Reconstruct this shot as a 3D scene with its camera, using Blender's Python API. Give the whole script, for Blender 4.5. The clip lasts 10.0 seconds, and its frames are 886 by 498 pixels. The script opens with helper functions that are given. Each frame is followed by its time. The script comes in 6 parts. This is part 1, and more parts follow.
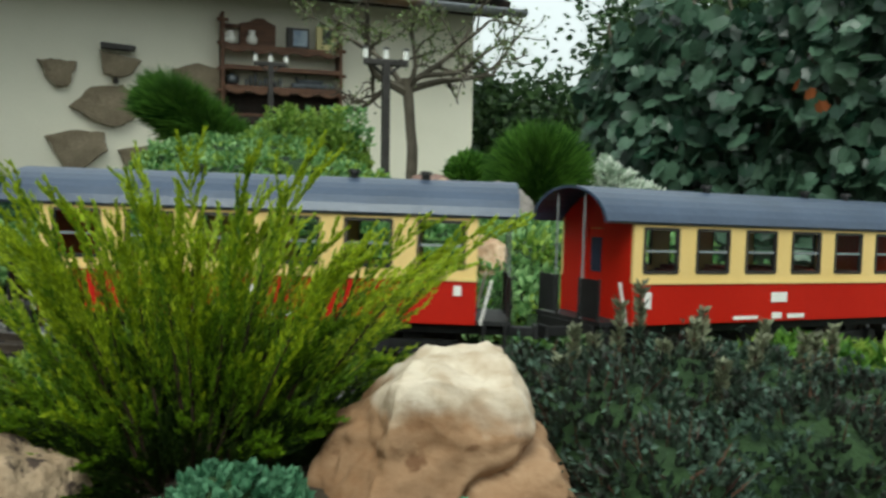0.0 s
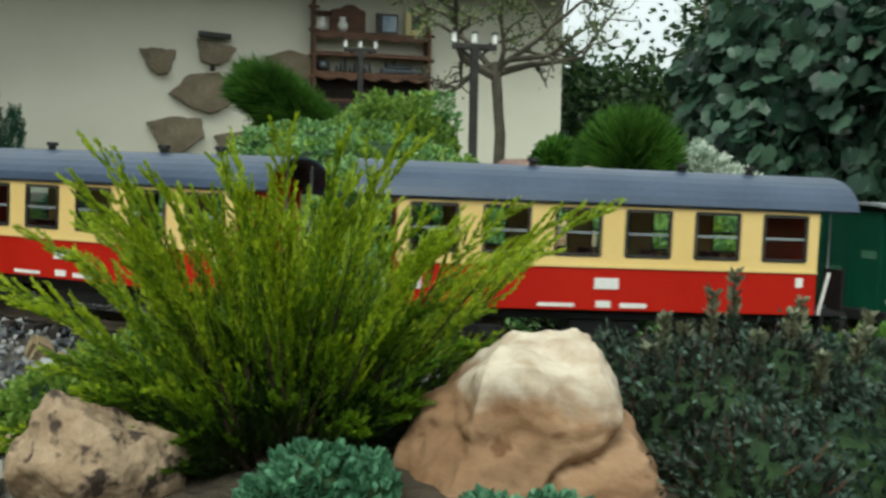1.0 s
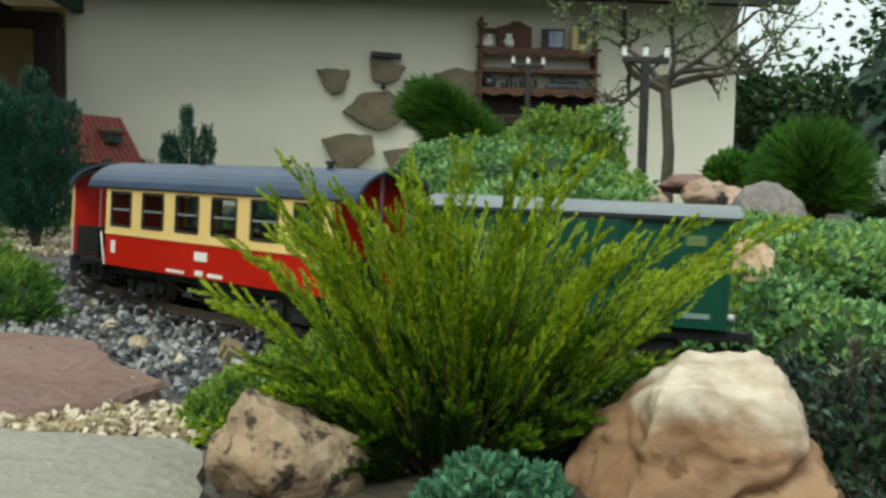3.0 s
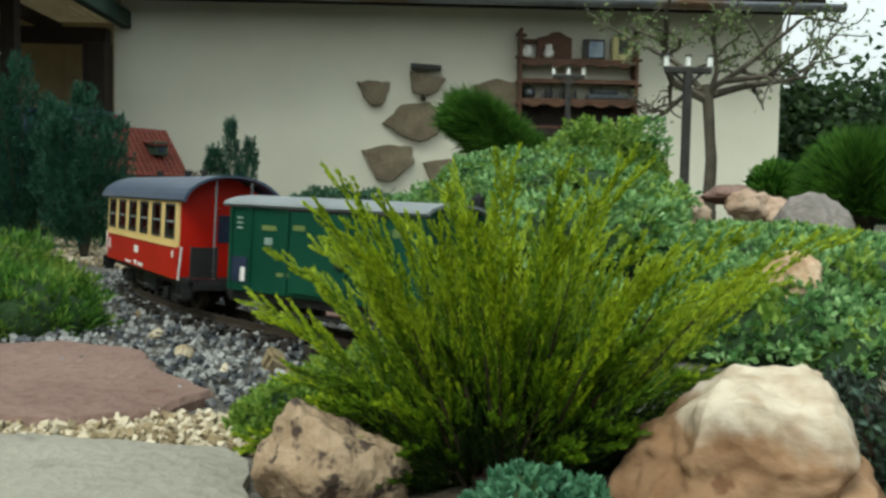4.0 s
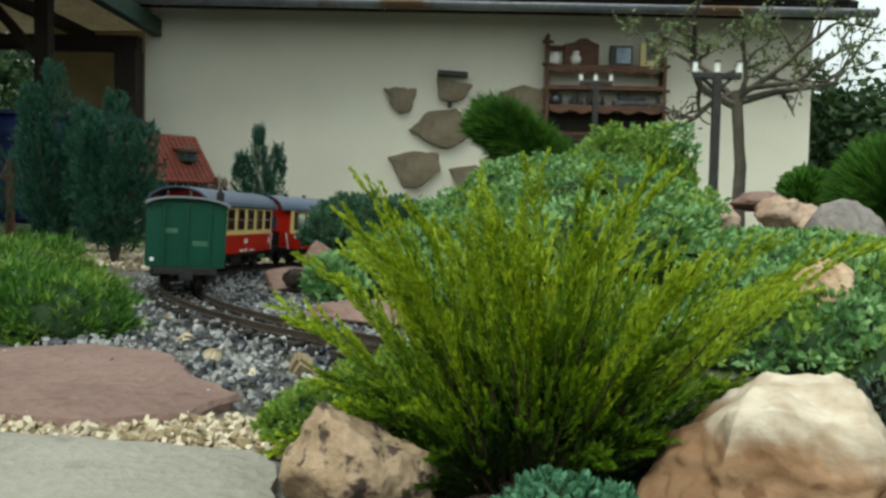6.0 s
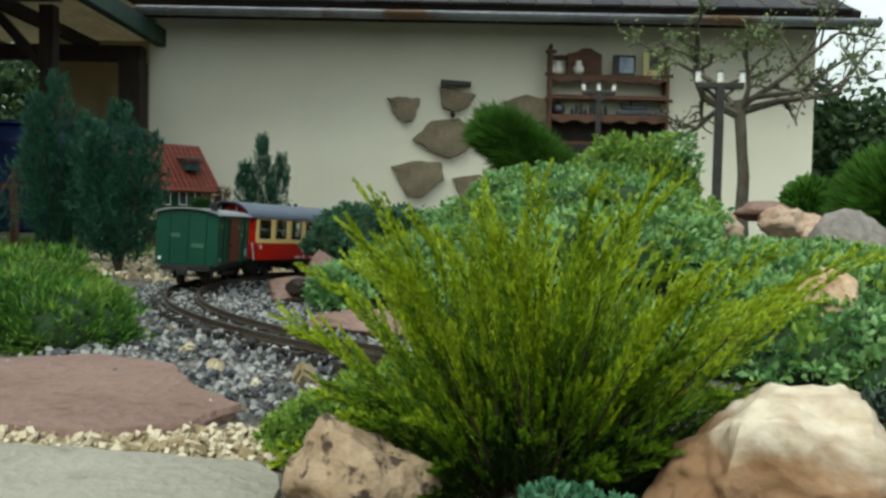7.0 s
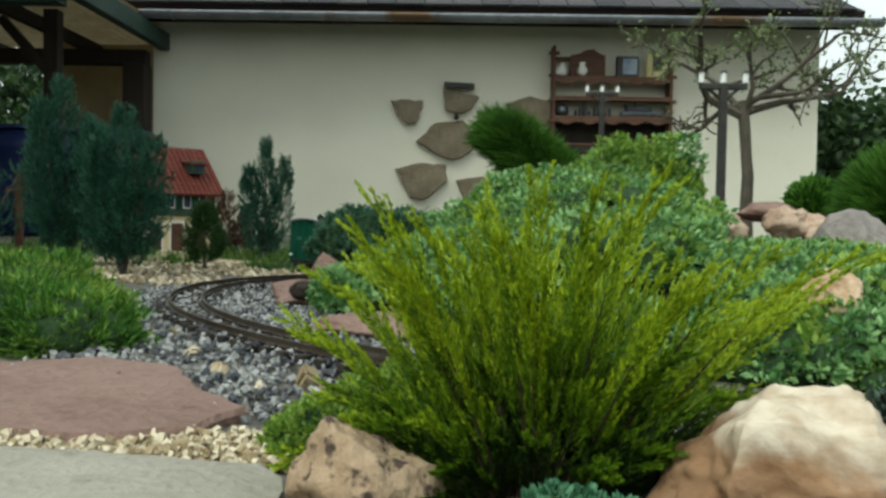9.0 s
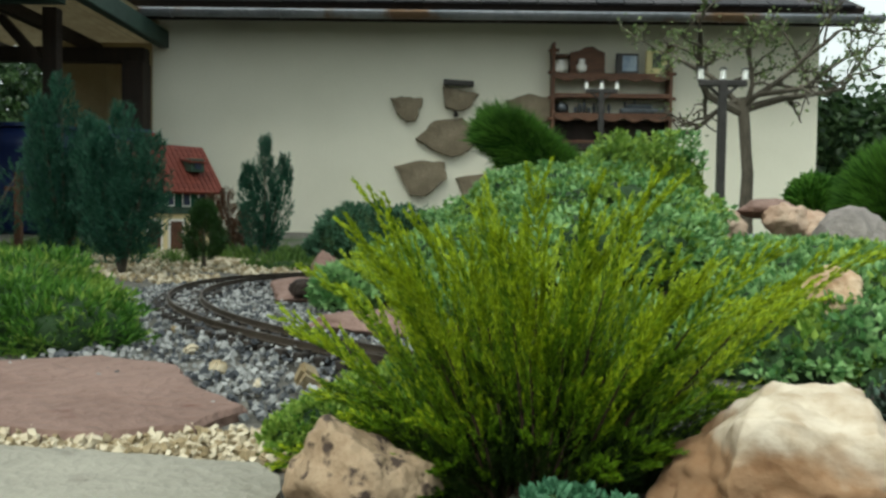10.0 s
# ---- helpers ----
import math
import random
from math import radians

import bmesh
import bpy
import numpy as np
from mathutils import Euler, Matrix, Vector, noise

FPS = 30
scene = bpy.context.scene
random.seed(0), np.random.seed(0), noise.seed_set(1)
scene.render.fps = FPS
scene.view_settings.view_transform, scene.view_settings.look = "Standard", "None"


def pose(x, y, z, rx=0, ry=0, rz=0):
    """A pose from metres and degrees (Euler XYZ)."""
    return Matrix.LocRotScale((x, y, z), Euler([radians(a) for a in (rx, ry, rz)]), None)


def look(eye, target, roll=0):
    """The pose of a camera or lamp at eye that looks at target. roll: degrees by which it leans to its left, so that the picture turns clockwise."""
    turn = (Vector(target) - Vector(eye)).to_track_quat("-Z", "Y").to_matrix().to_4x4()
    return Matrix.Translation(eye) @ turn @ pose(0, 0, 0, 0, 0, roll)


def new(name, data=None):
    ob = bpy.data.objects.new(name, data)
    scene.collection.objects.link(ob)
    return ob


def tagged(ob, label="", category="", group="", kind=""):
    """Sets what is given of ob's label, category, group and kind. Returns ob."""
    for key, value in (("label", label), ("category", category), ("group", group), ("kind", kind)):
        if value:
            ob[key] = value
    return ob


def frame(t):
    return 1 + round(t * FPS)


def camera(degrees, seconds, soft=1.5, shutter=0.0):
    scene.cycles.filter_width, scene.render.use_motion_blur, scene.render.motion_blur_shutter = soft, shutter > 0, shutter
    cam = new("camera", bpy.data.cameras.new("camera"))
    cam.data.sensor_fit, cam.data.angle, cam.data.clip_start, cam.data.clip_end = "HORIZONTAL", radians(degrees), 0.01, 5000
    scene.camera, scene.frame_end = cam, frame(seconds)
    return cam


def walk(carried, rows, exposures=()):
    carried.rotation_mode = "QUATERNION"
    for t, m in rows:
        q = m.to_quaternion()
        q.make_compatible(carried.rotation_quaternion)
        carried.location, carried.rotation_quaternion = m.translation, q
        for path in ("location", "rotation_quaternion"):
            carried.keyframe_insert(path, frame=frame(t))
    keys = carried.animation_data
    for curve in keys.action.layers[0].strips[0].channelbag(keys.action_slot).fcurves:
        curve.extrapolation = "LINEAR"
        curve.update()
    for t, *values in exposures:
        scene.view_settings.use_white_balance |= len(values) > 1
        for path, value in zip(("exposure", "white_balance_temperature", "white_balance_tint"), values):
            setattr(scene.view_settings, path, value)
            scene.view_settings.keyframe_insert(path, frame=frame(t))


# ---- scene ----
cam = camera(55.5, 10.0, soft=2.8, shutter=0.5)
EXPOSURE = -0.58

PATH = [
    (0.0, pose(0.010, 0.006, 0.149, 86.33, -0.77, -21.03)),
    (0.5, pose(0.010, 0.006, 0.149, 85.66, -0.80, -18.00)),
    (1.0, pose(0.010, 0.007, 0.149, 85.22, -0.87, -15.12)),
    (1.5, pose(0.007, 0.005, 0.150, 85.60, -0.99, -12.10)),
    (2.0, pose(0.004, 0.005, 0.149, 85.82, -1.11, -8.77)),
    (2.5, pose(0.003, 0.004, 0.149, 85.81, -1.11, -6.07)),
    (4.0, pose(0.000, -0.000, 0.150, 86.73, -1.02, -1.46)),
    (4.5, pose(-0.001, 0.002, 0.149, 86.89, -0.98, -0.37)),
    (5.0, pose(-0.001, 0.001, 0.149, 87.05, -1.12, 0.17)),
    (5.5, pose(-0.001, -0.000, 0.149, 86.92, -1.13, 0.24)),
    (7.0, pose(-0.001, -0.000, 0.150, 87.76, -1.16, 0.52)),
    (7.5, pose(-0.000, 0.001, 0.150, 87.62, -1.00, 0.50)),
    (8.0, pose(-0.001, 0.000, 0.150, 87.60, -1.18, 0.74)),
    (8.5, pose(-0.000, -0.000, 0.150, 87.67, -0.99, 0.76)),
    (9.0, pose(0.000, 0.000, 0.150, 87.90, -0.90, 0.80)),
    (9.5, pose(-0.000, 0.002, 0.150, 87.77, -0.86, 0.98)),
    (10.0, pose(0.001, 0.002, 0.150, 87.73, -0.79, 0.79)),
]
walk(cam, PATH, exposures=[(0.0, EXPOSURE - 0.1, 6250, -5.0), (3.0, EXPOSURE - 0.08, 6250, -5.0), (5.5, EXPOSURE, 6250, -5.0), (10.0, EXPOSURE, 6250, -5.0)])


# ---------- sky and sun: bright overcast ----------
world = bpy.data.worlds.new("overcast_sky")
scene.world = world
world.use_nodes = True
wn, wl = world.node_tree.nodes, world.node_tree.links
sky = wn.new("ShaderNodeTexSky")
sky.sky_type, sky.sun_disc = "NISHITA", False
sky.sun_elevation, sky.sun_rotation = radians(52), radians(214)
sky.air_density, sky.dust_density, sky.ozone_density = 1.0, 6.0, 1.0
soft_sky = wn.new("ShaderNodeHueSaturation")
soft_sky.inputs["Saturation"].default_value = 0.2
wl.new(sky.outputs[0], soft_sky.inputs["Color"])
cloud = wn.new("ShaderNodeMixRGB")
cloud.inputs["Fac"].default_value, cloud.inputs["Color2"].default_value = 0.7, (4.2, 4.25, 4.35, 1)
wl.new(soft_sky.outputs[0], cloud.inputs["Color1"])
wl.new(cloud.outputs[0], wn["Background"].inputs["Color"])
wn["Background"].inputs["Strength"].default_value = 0.395
sun_data = bpy.data.lights.new("sun", "SUN")
sun_data.energy, sun_data.angle, sun_data.color = 2.8, radians(26), (1.0, 0.96, 0.9)
sun = new("sun", sun_data)
sun.matrix_world = look((-1.9, -2.8, 4.4), (0, 0, 0))

# ---------- materials ----------


def material(name, dark, light, scale=20.0, rough=0.6, bump=0.2, fine=8.0, metal=0.0, spots=None, per_piece=0.0,
             translucent=0.0, coat=0.0, stretch=(1, 1, 1), bump_scale=None, gloss=0.4):
    """A two-scale mottled surface: broad noise between two colours, fine grain, optional dark spots and per-piece shifts."""
    m = bpy.data.materials.new(name)
    m.use_nodes = True
    n, l = m.node_tree.nodes, m.node_tree.links
    out, shader = n["Material Output"], n["Principled BSDF"]
    place = n.new("ShaderNodeTexCoord")
    mapping = n.new("ShaderNodeMapping")
    mapping.inputs["Scale"].default_value = stretch
    l.new(place.outputs["Object"], mapping.inputs["Vector"])
    broad = n.new("ShaderNodeTexNoise")
    broad.inputs["Scale"].default_value, broad.inputs["Detail"].default_value = scale, 6.0
    grain = n.new("ShaderNodeTexNoise")
    grain.inputs["Scale"].default_value, grain.inputs["Detail"].default_value = scale * fine, 4.0
    l.new(mapping.outputs[0], broad.inputs["Vector"])
    l.new(mapping.outputs[0], grain.inputs["Vector"])
    ramp = n.new("ShaderNodeValToRGB")
    ramp.color_ramp.elements[0].position, ramp.color_ramp.elements[1].position = 0.32, 0.68
    ramp.color_ramp.elements[0].color, ramp.color_ramp.elements[1].color = (*dark, 1), (*light, 1)
    mixed = n.new("ShaderNodeMath")
    mixed.operation = "MULTIPLY_ADD"
    mixed.inputs[1].default_value = 0.35
    l.new(grain.outputs["Fac"], mixed.inputs[0])
    shift = n.new("ShaderNodeMath")
    shift.operation = "MULTIPLY_ADD"
    shift.inputs[1].default_value, shift.inputs[2].default_value = 0.75, -0.05
    l.new(broad.outputs["Fac"], shift.inputs[0])
    l.new(shift.outputs[0], mixed.inputs[2])
    factor = mixed.outputs[0]
    if per_piece:
        info = n.new("ShaderNodeObjectInfo")
        geo = n.new("ShaderNodeNewGeometry")
        both = n.new("ShaderNodeMath")
        both.operation = "ADD"
        l.new(info.outputs["Random"], both.inputs[0])
        l.new(geo.outputs["Random Per Island"], both.inputs[1])
        wrap = n.new("ShaderNodeMath")
        wrap.operation = "FRACT"
        l.new(both.outputs[0], wrap.inputs[0])
        add = n.new("ShaderNodeMath")
        add.operation = "MULTIPLY_ADD"
        add.inputs[1].default_value = per_piece
        l.new(wrap.outputs[0], add.inputs[0])
        less = n.new("ShaderNodeMath")
        less.operation = "SUBTRACT"
        less.inputs[1].default_value = per_piece / 2
        l.new(factor, less.inputs[0])
        l.new(less.outputs[0], add.inputs[2])
        factor = add.outputs[0]
    l.new(factor, ramp.inputs[0])
    colour = ramp.outputs[0]
    if spots:
        spot = n.new("ShaderNodeTexNoise")
        spot.inputs["Scale"].default_value, spot.inputs["Detail"].default_value = spots[0], 5.0
        l.new(mapping.outputs[0], spot.inputs["Vector"])
        edge = n.new("ShaderNodeValToRGB")
        edge.color_ramp.elements[0].position, edge.color_ramp.elements[1].position = spots[2], spots[2] + 0.08
        edge.color_ramp.elements[0].color, edge.color_ramp.elements[1].color = (0, 0, 0, 1), (1, 1, 1, 1)
        l.new(spot.outputs["Fac"], edge.inputs[0])
        blend = n.new("ShaderNodeMixRGB")
        blend.inputs["Color2"].default_value = (*spots[1], 1)
        l.new(edge.outputs[0], blend.inputs["Fac"])
        l.new(colour, blend.inputs["Color1"])
        colour = blend.outputs[0]
    l.new(colour, shader.inputs["Base Color"])
    shader.inputs["Roughness"].default_value, shader.inputs["Metallic"].default_value = rough, metal
    shader.inputs["Specular IOR Level"].default_value = gloss
    if coat:
        shader.inputs["Coat Weight"].default_value = coat
    if bump:
        relief = n.new("ShaderNodeBump")
        relief.inputs["Strength"].default_value = bump
        relief.inputs["Distance"].default_value = bump_scale or 0.3 / scale
        l.new(factor, relief.inputs["Height"])
        l.new(relief.outputs[0], shader.inputs["Normal"])
    if translucent:
        glow = n.new("ShaderNodeBsdfTranslucent")
        l.new(colour, glow.inputs["Color"])
        mix = n.new("ShaderNodeMixShader")
        mix.inputs[0].default_value = translucent
        l.new(shader.outputs[0], mix.inputs[1])
        l.new(glow.outputs[0], mix.inputs[2])
        l.new(mix.outputs[0], out.inputs["Surface"])
    return m


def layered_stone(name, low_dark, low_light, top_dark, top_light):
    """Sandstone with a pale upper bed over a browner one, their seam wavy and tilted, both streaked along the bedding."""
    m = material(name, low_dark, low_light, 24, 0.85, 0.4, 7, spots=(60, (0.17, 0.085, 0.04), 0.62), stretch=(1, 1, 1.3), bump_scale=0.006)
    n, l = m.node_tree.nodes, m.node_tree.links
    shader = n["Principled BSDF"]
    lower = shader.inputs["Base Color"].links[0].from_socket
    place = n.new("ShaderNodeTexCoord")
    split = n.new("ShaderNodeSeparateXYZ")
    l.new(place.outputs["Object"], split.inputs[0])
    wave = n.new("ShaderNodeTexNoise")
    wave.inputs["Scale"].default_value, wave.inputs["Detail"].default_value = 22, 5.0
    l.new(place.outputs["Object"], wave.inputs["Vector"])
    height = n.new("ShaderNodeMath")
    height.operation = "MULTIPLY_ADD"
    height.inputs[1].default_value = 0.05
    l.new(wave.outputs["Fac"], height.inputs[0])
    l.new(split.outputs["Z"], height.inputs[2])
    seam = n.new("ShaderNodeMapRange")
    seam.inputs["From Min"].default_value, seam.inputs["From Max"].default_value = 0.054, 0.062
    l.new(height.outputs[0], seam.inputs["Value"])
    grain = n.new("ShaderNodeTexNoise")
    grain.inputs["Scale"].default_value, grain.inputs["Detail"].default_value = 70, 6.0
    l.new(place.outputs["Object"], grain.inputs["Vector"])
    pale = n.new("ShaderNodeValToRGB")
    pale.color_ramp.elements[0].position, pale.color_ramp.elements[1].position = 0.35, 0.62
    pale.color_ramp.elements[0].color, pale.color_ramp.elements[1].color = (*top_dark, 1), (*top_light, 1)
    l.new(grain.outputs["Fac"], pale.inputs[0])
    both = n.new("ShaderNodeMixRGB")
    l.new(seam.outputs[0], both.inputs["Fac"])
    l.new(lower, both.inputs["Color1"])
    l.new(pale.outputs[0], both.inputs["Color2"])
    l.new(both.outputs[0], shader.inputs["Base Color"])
    return m


def leaf_material(name, dark, light, rough=0.5, translucent=0.3):
    return material(name, dark, light, scale=14, rough=rough, bump=0, per_piece=0.7, translucent=translucent)


PLASTER = material("cream_plaster", (0.655, 0.63, 0.515), (0.74, 0.71, 0.595), 1.6, 0.9, 0.25, 40, bump_scale=0.004)
# soil of mound and bed; also colours plant cores that imitate shade
SOIL_AND_SHADE = material("dark_soil_and_shade", (0.03, 0.024, 0.016), (0.09, 0.07, 0.045), 9, 0.95, 0.8, 9)
GRAVELLY = material("gravelly_ground", (0.05, 0.047, 0.042), (0.19, 0.175, 0.15), 60, 0.9, 0.9, 4, spots=(1.1, (0.045, 0.075, 0.02), 0.5))
CONCRETE = material("weathered_concrete", (0.24, 0.225, 0.185), (0.35, 0.325, 0.27), 8, 0.9, 0.35, 16, spots=(30, (0.2, 0.18, 0.15), 0.66))
RED_STONE = material("red_sandstone", (0.165, 0.098, 0.078), (0.27, 0.175, 0.145), 9, 0.85, 0.6, 9, spots=(26, (0.13, 0.06, 0.045), 0.66))
TAN_STONE = material("tan_sandstone", (0.36, 0.19, 0.09), (0.66, 0.51, 0.36), 22, 0.85, 0.65, 7, spots=(34, (0.2, 0.11, 0.055), 0.62))
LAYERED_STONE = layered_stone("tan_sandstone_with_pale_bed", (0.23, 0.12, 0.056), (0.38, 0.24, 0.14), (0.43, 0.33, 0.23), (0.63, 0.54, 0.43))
PITTED_STONE = material("pitted_brown_stone", (0.24, 0.16, 0.095), (0.42, 0.31, 0.205), 45, 0.9, 1.0, 5, spots=(90, (0.06, 0.04, 0.03), 0.545))
GREY_STONE = material("grey_boulder_stone", (0.16, 0.14, 0.13), (0.32, 0.28, 0.26), 9, 0.85, 0.6, 9)
PINK_STONE = material("pink_sandstone", (0.36, 0.225, 0.155), (0.55, 0.42, 0.32), 9, 0.85, 0.6, 9)
BALLAST = material("grey_ballast_stone", (0.065, 0.07, 0.08), (0.36, 0.36, 0.35), 25, 0.85, 0.3, 9, per_piece=0.8)
PALE_PEBBLE = material("pale_yellow_pebble", (0.30, 0.23, 0.13), (0.62, 0.54, 0.40), 25, 0.8, 0.3, 9, per_piece=0.9)
WALL_STONE = material("brown_wall_slab_stone", (0.14, 0.112, 0.074), (0.25, 0.205, 0.142), 7, 0.9, 0.6, 9)
RAIL_METAL = material("tarnished_brass_rail", (0.05, 0.038, 0.028), (0.10, 0.08, 0.062), 30, 0.55, 0.2, 9, metal=0.5)
SLEEPER = material("dark_brown_sleeper", (0.014, 0.011, 0.009), (0.04, 0.031, 0.025), 40, 0.85, 0.4, 6, per_piece=0.4)
RED_PAINT = material("red_coach_paint", (0.40, 0.008, 0.003), (0.47, 0.013, 0.005), 12, 0.45, 0.04, 30, gloss=0.25)
CREAM_PAINT = material("cream_coach_paint", (0.76, 0.54, 0.20), (0.82, 0.60, 0.25), 12, 0.42, 0.04, 30)
ROOF_GREY = material("grey_coach_roof", (0.034, 0.052, 0.092), (0.058, 0.084, 0.142), 14, 0.36, 0.08, 20, gloss=0.55)
VAN_ROOF = material("light_grey_van_roof", (0.17, 0.19, 0.20), (0.26, 0.28, 0.29), 14, 0.55, 0.08, 20)
RUST_DOOR = material("rust_brown_door_paint", (0.085, 0.022, 0.012), (0.14, 0.038, 0.02), 14, 0.5, 0.06, 20, gloss=0.25)
VAN_GREEN = material("green_van_paint", (0.0035, 0.044, 0.026), (0.007, 0.066, 0.037), 14, 0.45, 0.06, 20, gloss=0.3)
BLACK_PLASTIC = material("black_underframe", (0.006, 0.006, 0.007), (0.02, 0.02, 0.02), 40, 0.55, 0.15, 8)
WHITE_PAINT = material("white_lettering", (0.72, 0.70, 0.66), (0.84, 0.82, 0.78), 40, 0.5, 0, 8)
YELLOW_PAINT = material("dull_yellow_lettering", (0.10, 0.16, 0.05), (0.18, 0.22, 0.07), 40, 0.5, 0, 8)
FAINT_LETTER = material("faint_green_lettering", (0.03, 0.10, 0.06), (0.06, 0.15, 0.09), 60, 0.6, 0, 8)
PALE_LETTER = material("faded_pale_lettering", (0.16, 0.24, 0.20), (0.30, 0.38, 0.34), 60, 0.6, 0, 8)
BLUE_BOARD = material("dark_blue_board", (0.012, 0.02, 0.045), (0.03, 0.04, 0.08), 40, 0.5, 0, 8)
SEAT_RED = material("maroon_seat", (0.10, 0.012, 0.01), (0.16, 0.02, 0.016), 40, 0.6, 0.1, 8)
BROWN_WOOD = material("brown_stained_wood", (0.05, 0.021, 0.010), (0.125, 0.056, 0.027), 7, 0.6, 0.3, 8, stretch=(1, 6, 6))
DARK_WOOD = material("dark_stained_beam", (0.010, 0.006, 0.004), (0.028, 0.016, 0.010), 5, 0.7, 0.3, 8, stretch=(6, 6, 1))
GREEN_WOOD = material("dark_green_painted_beam", (0.012, 0.03, 0.024), (0.03, 0.06, 0.045), 5, 0.6, 0.2, 8)
ZINC = material("weathered_zinc", (0.14, 0.15, 0.17), (0.30, 0.31, 0.34), 4, 0.5, 0.15, 9, metal=0.5, spots=(2.2, (0.16, 0.10, 0.06), 0.56))
ROOF_TILE = material("dark_roof_tile", (0.02, 0.02, 0.025), (0.06, 0.055, 0.06), 6, 0.75, 0.4, 9, per_piece=0.4)
OCHRE_DOOR = material("ochre_painted_panel", (0.36, 0.28, 0.15), (0.44, 0.35, 0.2), 5, 0.7, 0.1, 9)
BLUE_PLASTIC = material("blue_plastic_barrel", (0.003, 0.009, 0.05), (0.006, 0.018, 0.08), 6, 0.45, 0.08, 9)
CLAY_TILE = material("red_clay_tile", (0.10, 0.019, 0.011), (0.15, 0.033, 0.02), 30, 0.8, 0.15, 6, per_piece=0.3)
HOUSE_GREEN = material("green_timber_upper_floor", (0.02, 0.045, 0.03), (0.05, 0.085, 0.06), 30, 0.7, 0.2, 6)
HOUSE_CREAM = material("pale_yellow_render", (0.62, 0.52, 0.28), (0.72, 0.62, 0.36), 30, 0.8, 0.2, 6)
LAMP_BLACK = material("dark_grey_lamp_metal", (0.016, 0.014, 0.013), (0.045, 0.04, 0.037), 50, 0.55, 0.1, 6)
LAMP_WHITE = material("opal_lamp_glass", (0.75, 0.75, 0.72), (0.85, 0.85, 0.82), 50, 0.25, 0, 6)
BARK = material("grey_brown_bark", (0.045, 0.038, 0.028), (0.14, 0.12, 0.09), 20, 0.9, 0.8, 7, stretch=(1, 1, 0.3))
TWIG = material("brown_twig", (0.022, 0.012, 0.007), (0.055, 0.031, 0.016), 60, 0.85, 0.3, 6)
PEWTER = material("dark_pewter", (0.03, 0.035, 0.04), (0.10, 0.11, 0.12), 30, 0.4, 0.1, 6, metal=0.6)
CERAMIC = material("white_ceramic", (0.62, 0.60, 0.55), (0.76, 0.74, 0.70), 20, 0.25, 0, 6)
PICTURE_BLUE = material("pale_blue_picture", (0.16, 0.22, 0.30), (0.42, 0.48, 0.54), 9, 0.4, 0, 6)
YELLOW_BOX = material("pale_yellow_box", (0.56, 0.48, 0.22), (0.66, 0.58, 0.30), 9, 0.6, 0, 6)
CORRUGATED = material("yellowed_roof_sheet", (0.26, 0.20, 0.11), (0.40, 0.33, 0.2), 6, 0.5, 0.1, 9, translucent=0.12)

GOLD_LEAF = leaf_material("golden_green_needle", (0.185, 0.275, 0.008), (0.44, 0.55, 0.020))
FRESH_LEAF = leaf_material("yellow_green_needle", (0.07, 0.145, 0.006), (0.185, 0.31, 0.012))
# greener inner needles, darkened further to carry the shade inside the shrub
INNER_SHADE_LEAF = leaf_material("shade_darkened_green_needle", (0.010, 0.028, 0.004), (0.042, 0.075, 0.009))
BLUE_LEAF = leaf_material("blue_green_juniper_needle", (0.010, 0.052, 0.032), (0.05, 0.15, 0.09))
DARK_GRASS = leaf_material("dark_grass_blade", (0.028, 0.088, 0.009), (0.11, 0.245, 0.03))
SPRUCE_LEAF = leaf_material("spruce_needle", (0.018, 0.05, 0.012), (0.055, 0.12, 0.03))
MOSS_LEAF = leaf_material("fresh_green_cushion_leaf", (0.034, 0.105, 0.010), (0.13, 0.28, 0.038))
TEAL_LEAF = leaf_material("teal_stonecrop_leaf", (0.045, 0.14, 0.07), (0.16, 0.35, 0.20))
JUNIPER_MAT = leaf_material("dark_blue_green_cushion_leaf", (0.03, 0.085, 0.045), (0.10, 0.21, 0.12))
SEDUM_LEAF = leaf_material("blue_green_stonecrop_leaf", (0.11, 0.245, 0.078), (0.35, 0.55, 0.23))
LIME_LEAF = leaf_material("yellow_green_shoot", (0.13, 0.24, 0.03), (0.34, 0.47, 0.09))
VINE_LEAF = leaf_material("vine_leaf", (0.018, 0.05, 0.03), (0.095, 0.17, 0.11), rough=0.3)
TREE_LEAF = leaf_material("garden_tree_leaf", (0.016, 0.04, 0.014), (0.06, 0.11, 0.035))
DARK_HERB = leaf_material("dusky_herb_leaf", (0.018, 0.018, 0.014), (0.045, 0.072, 0.046))
SAGE_LEAF = leaf_material("pale_teal_herb_leaf", (0.03, 0.05, 0.036), (0.10, 0.165, 0.12))
PURPLE_HERB = leaf_material("purplish_stem", (0.05, 0.022, 0.018), (0.14, 0.075, 0.05))
PALE_LEAF = leaf_material("white_edged_leaf", (0.34, 0.44, 0.32), (0.84, 0.87, 0.79))
APPLE_LEAF = leaf_material("pale_apple_leaf", (0.09, 0.14, 0.04), (0.24, 0.30, 0.12))
SPIKE_LEAF = leaf_material("faded_flower_spike", (0.12, 0.13, 0.08), (0.28, 0.30, 0.19))
RUSSET_LEAF = leaf_material("russet_shrub_leaf", (0.045, 0.022, 0.012), (0.14, 0.065, 0.03))
RUST_LEAF = leaf_material("rusty_autumn_leaf", (0.16, 0.04, 0.015), (0.30, 0.09, 0.03))
LAWN_LEAF = leaf_material("lawn_grass", (0.05, 0.11, 0.02), (0.17, 0.27, 0.06))

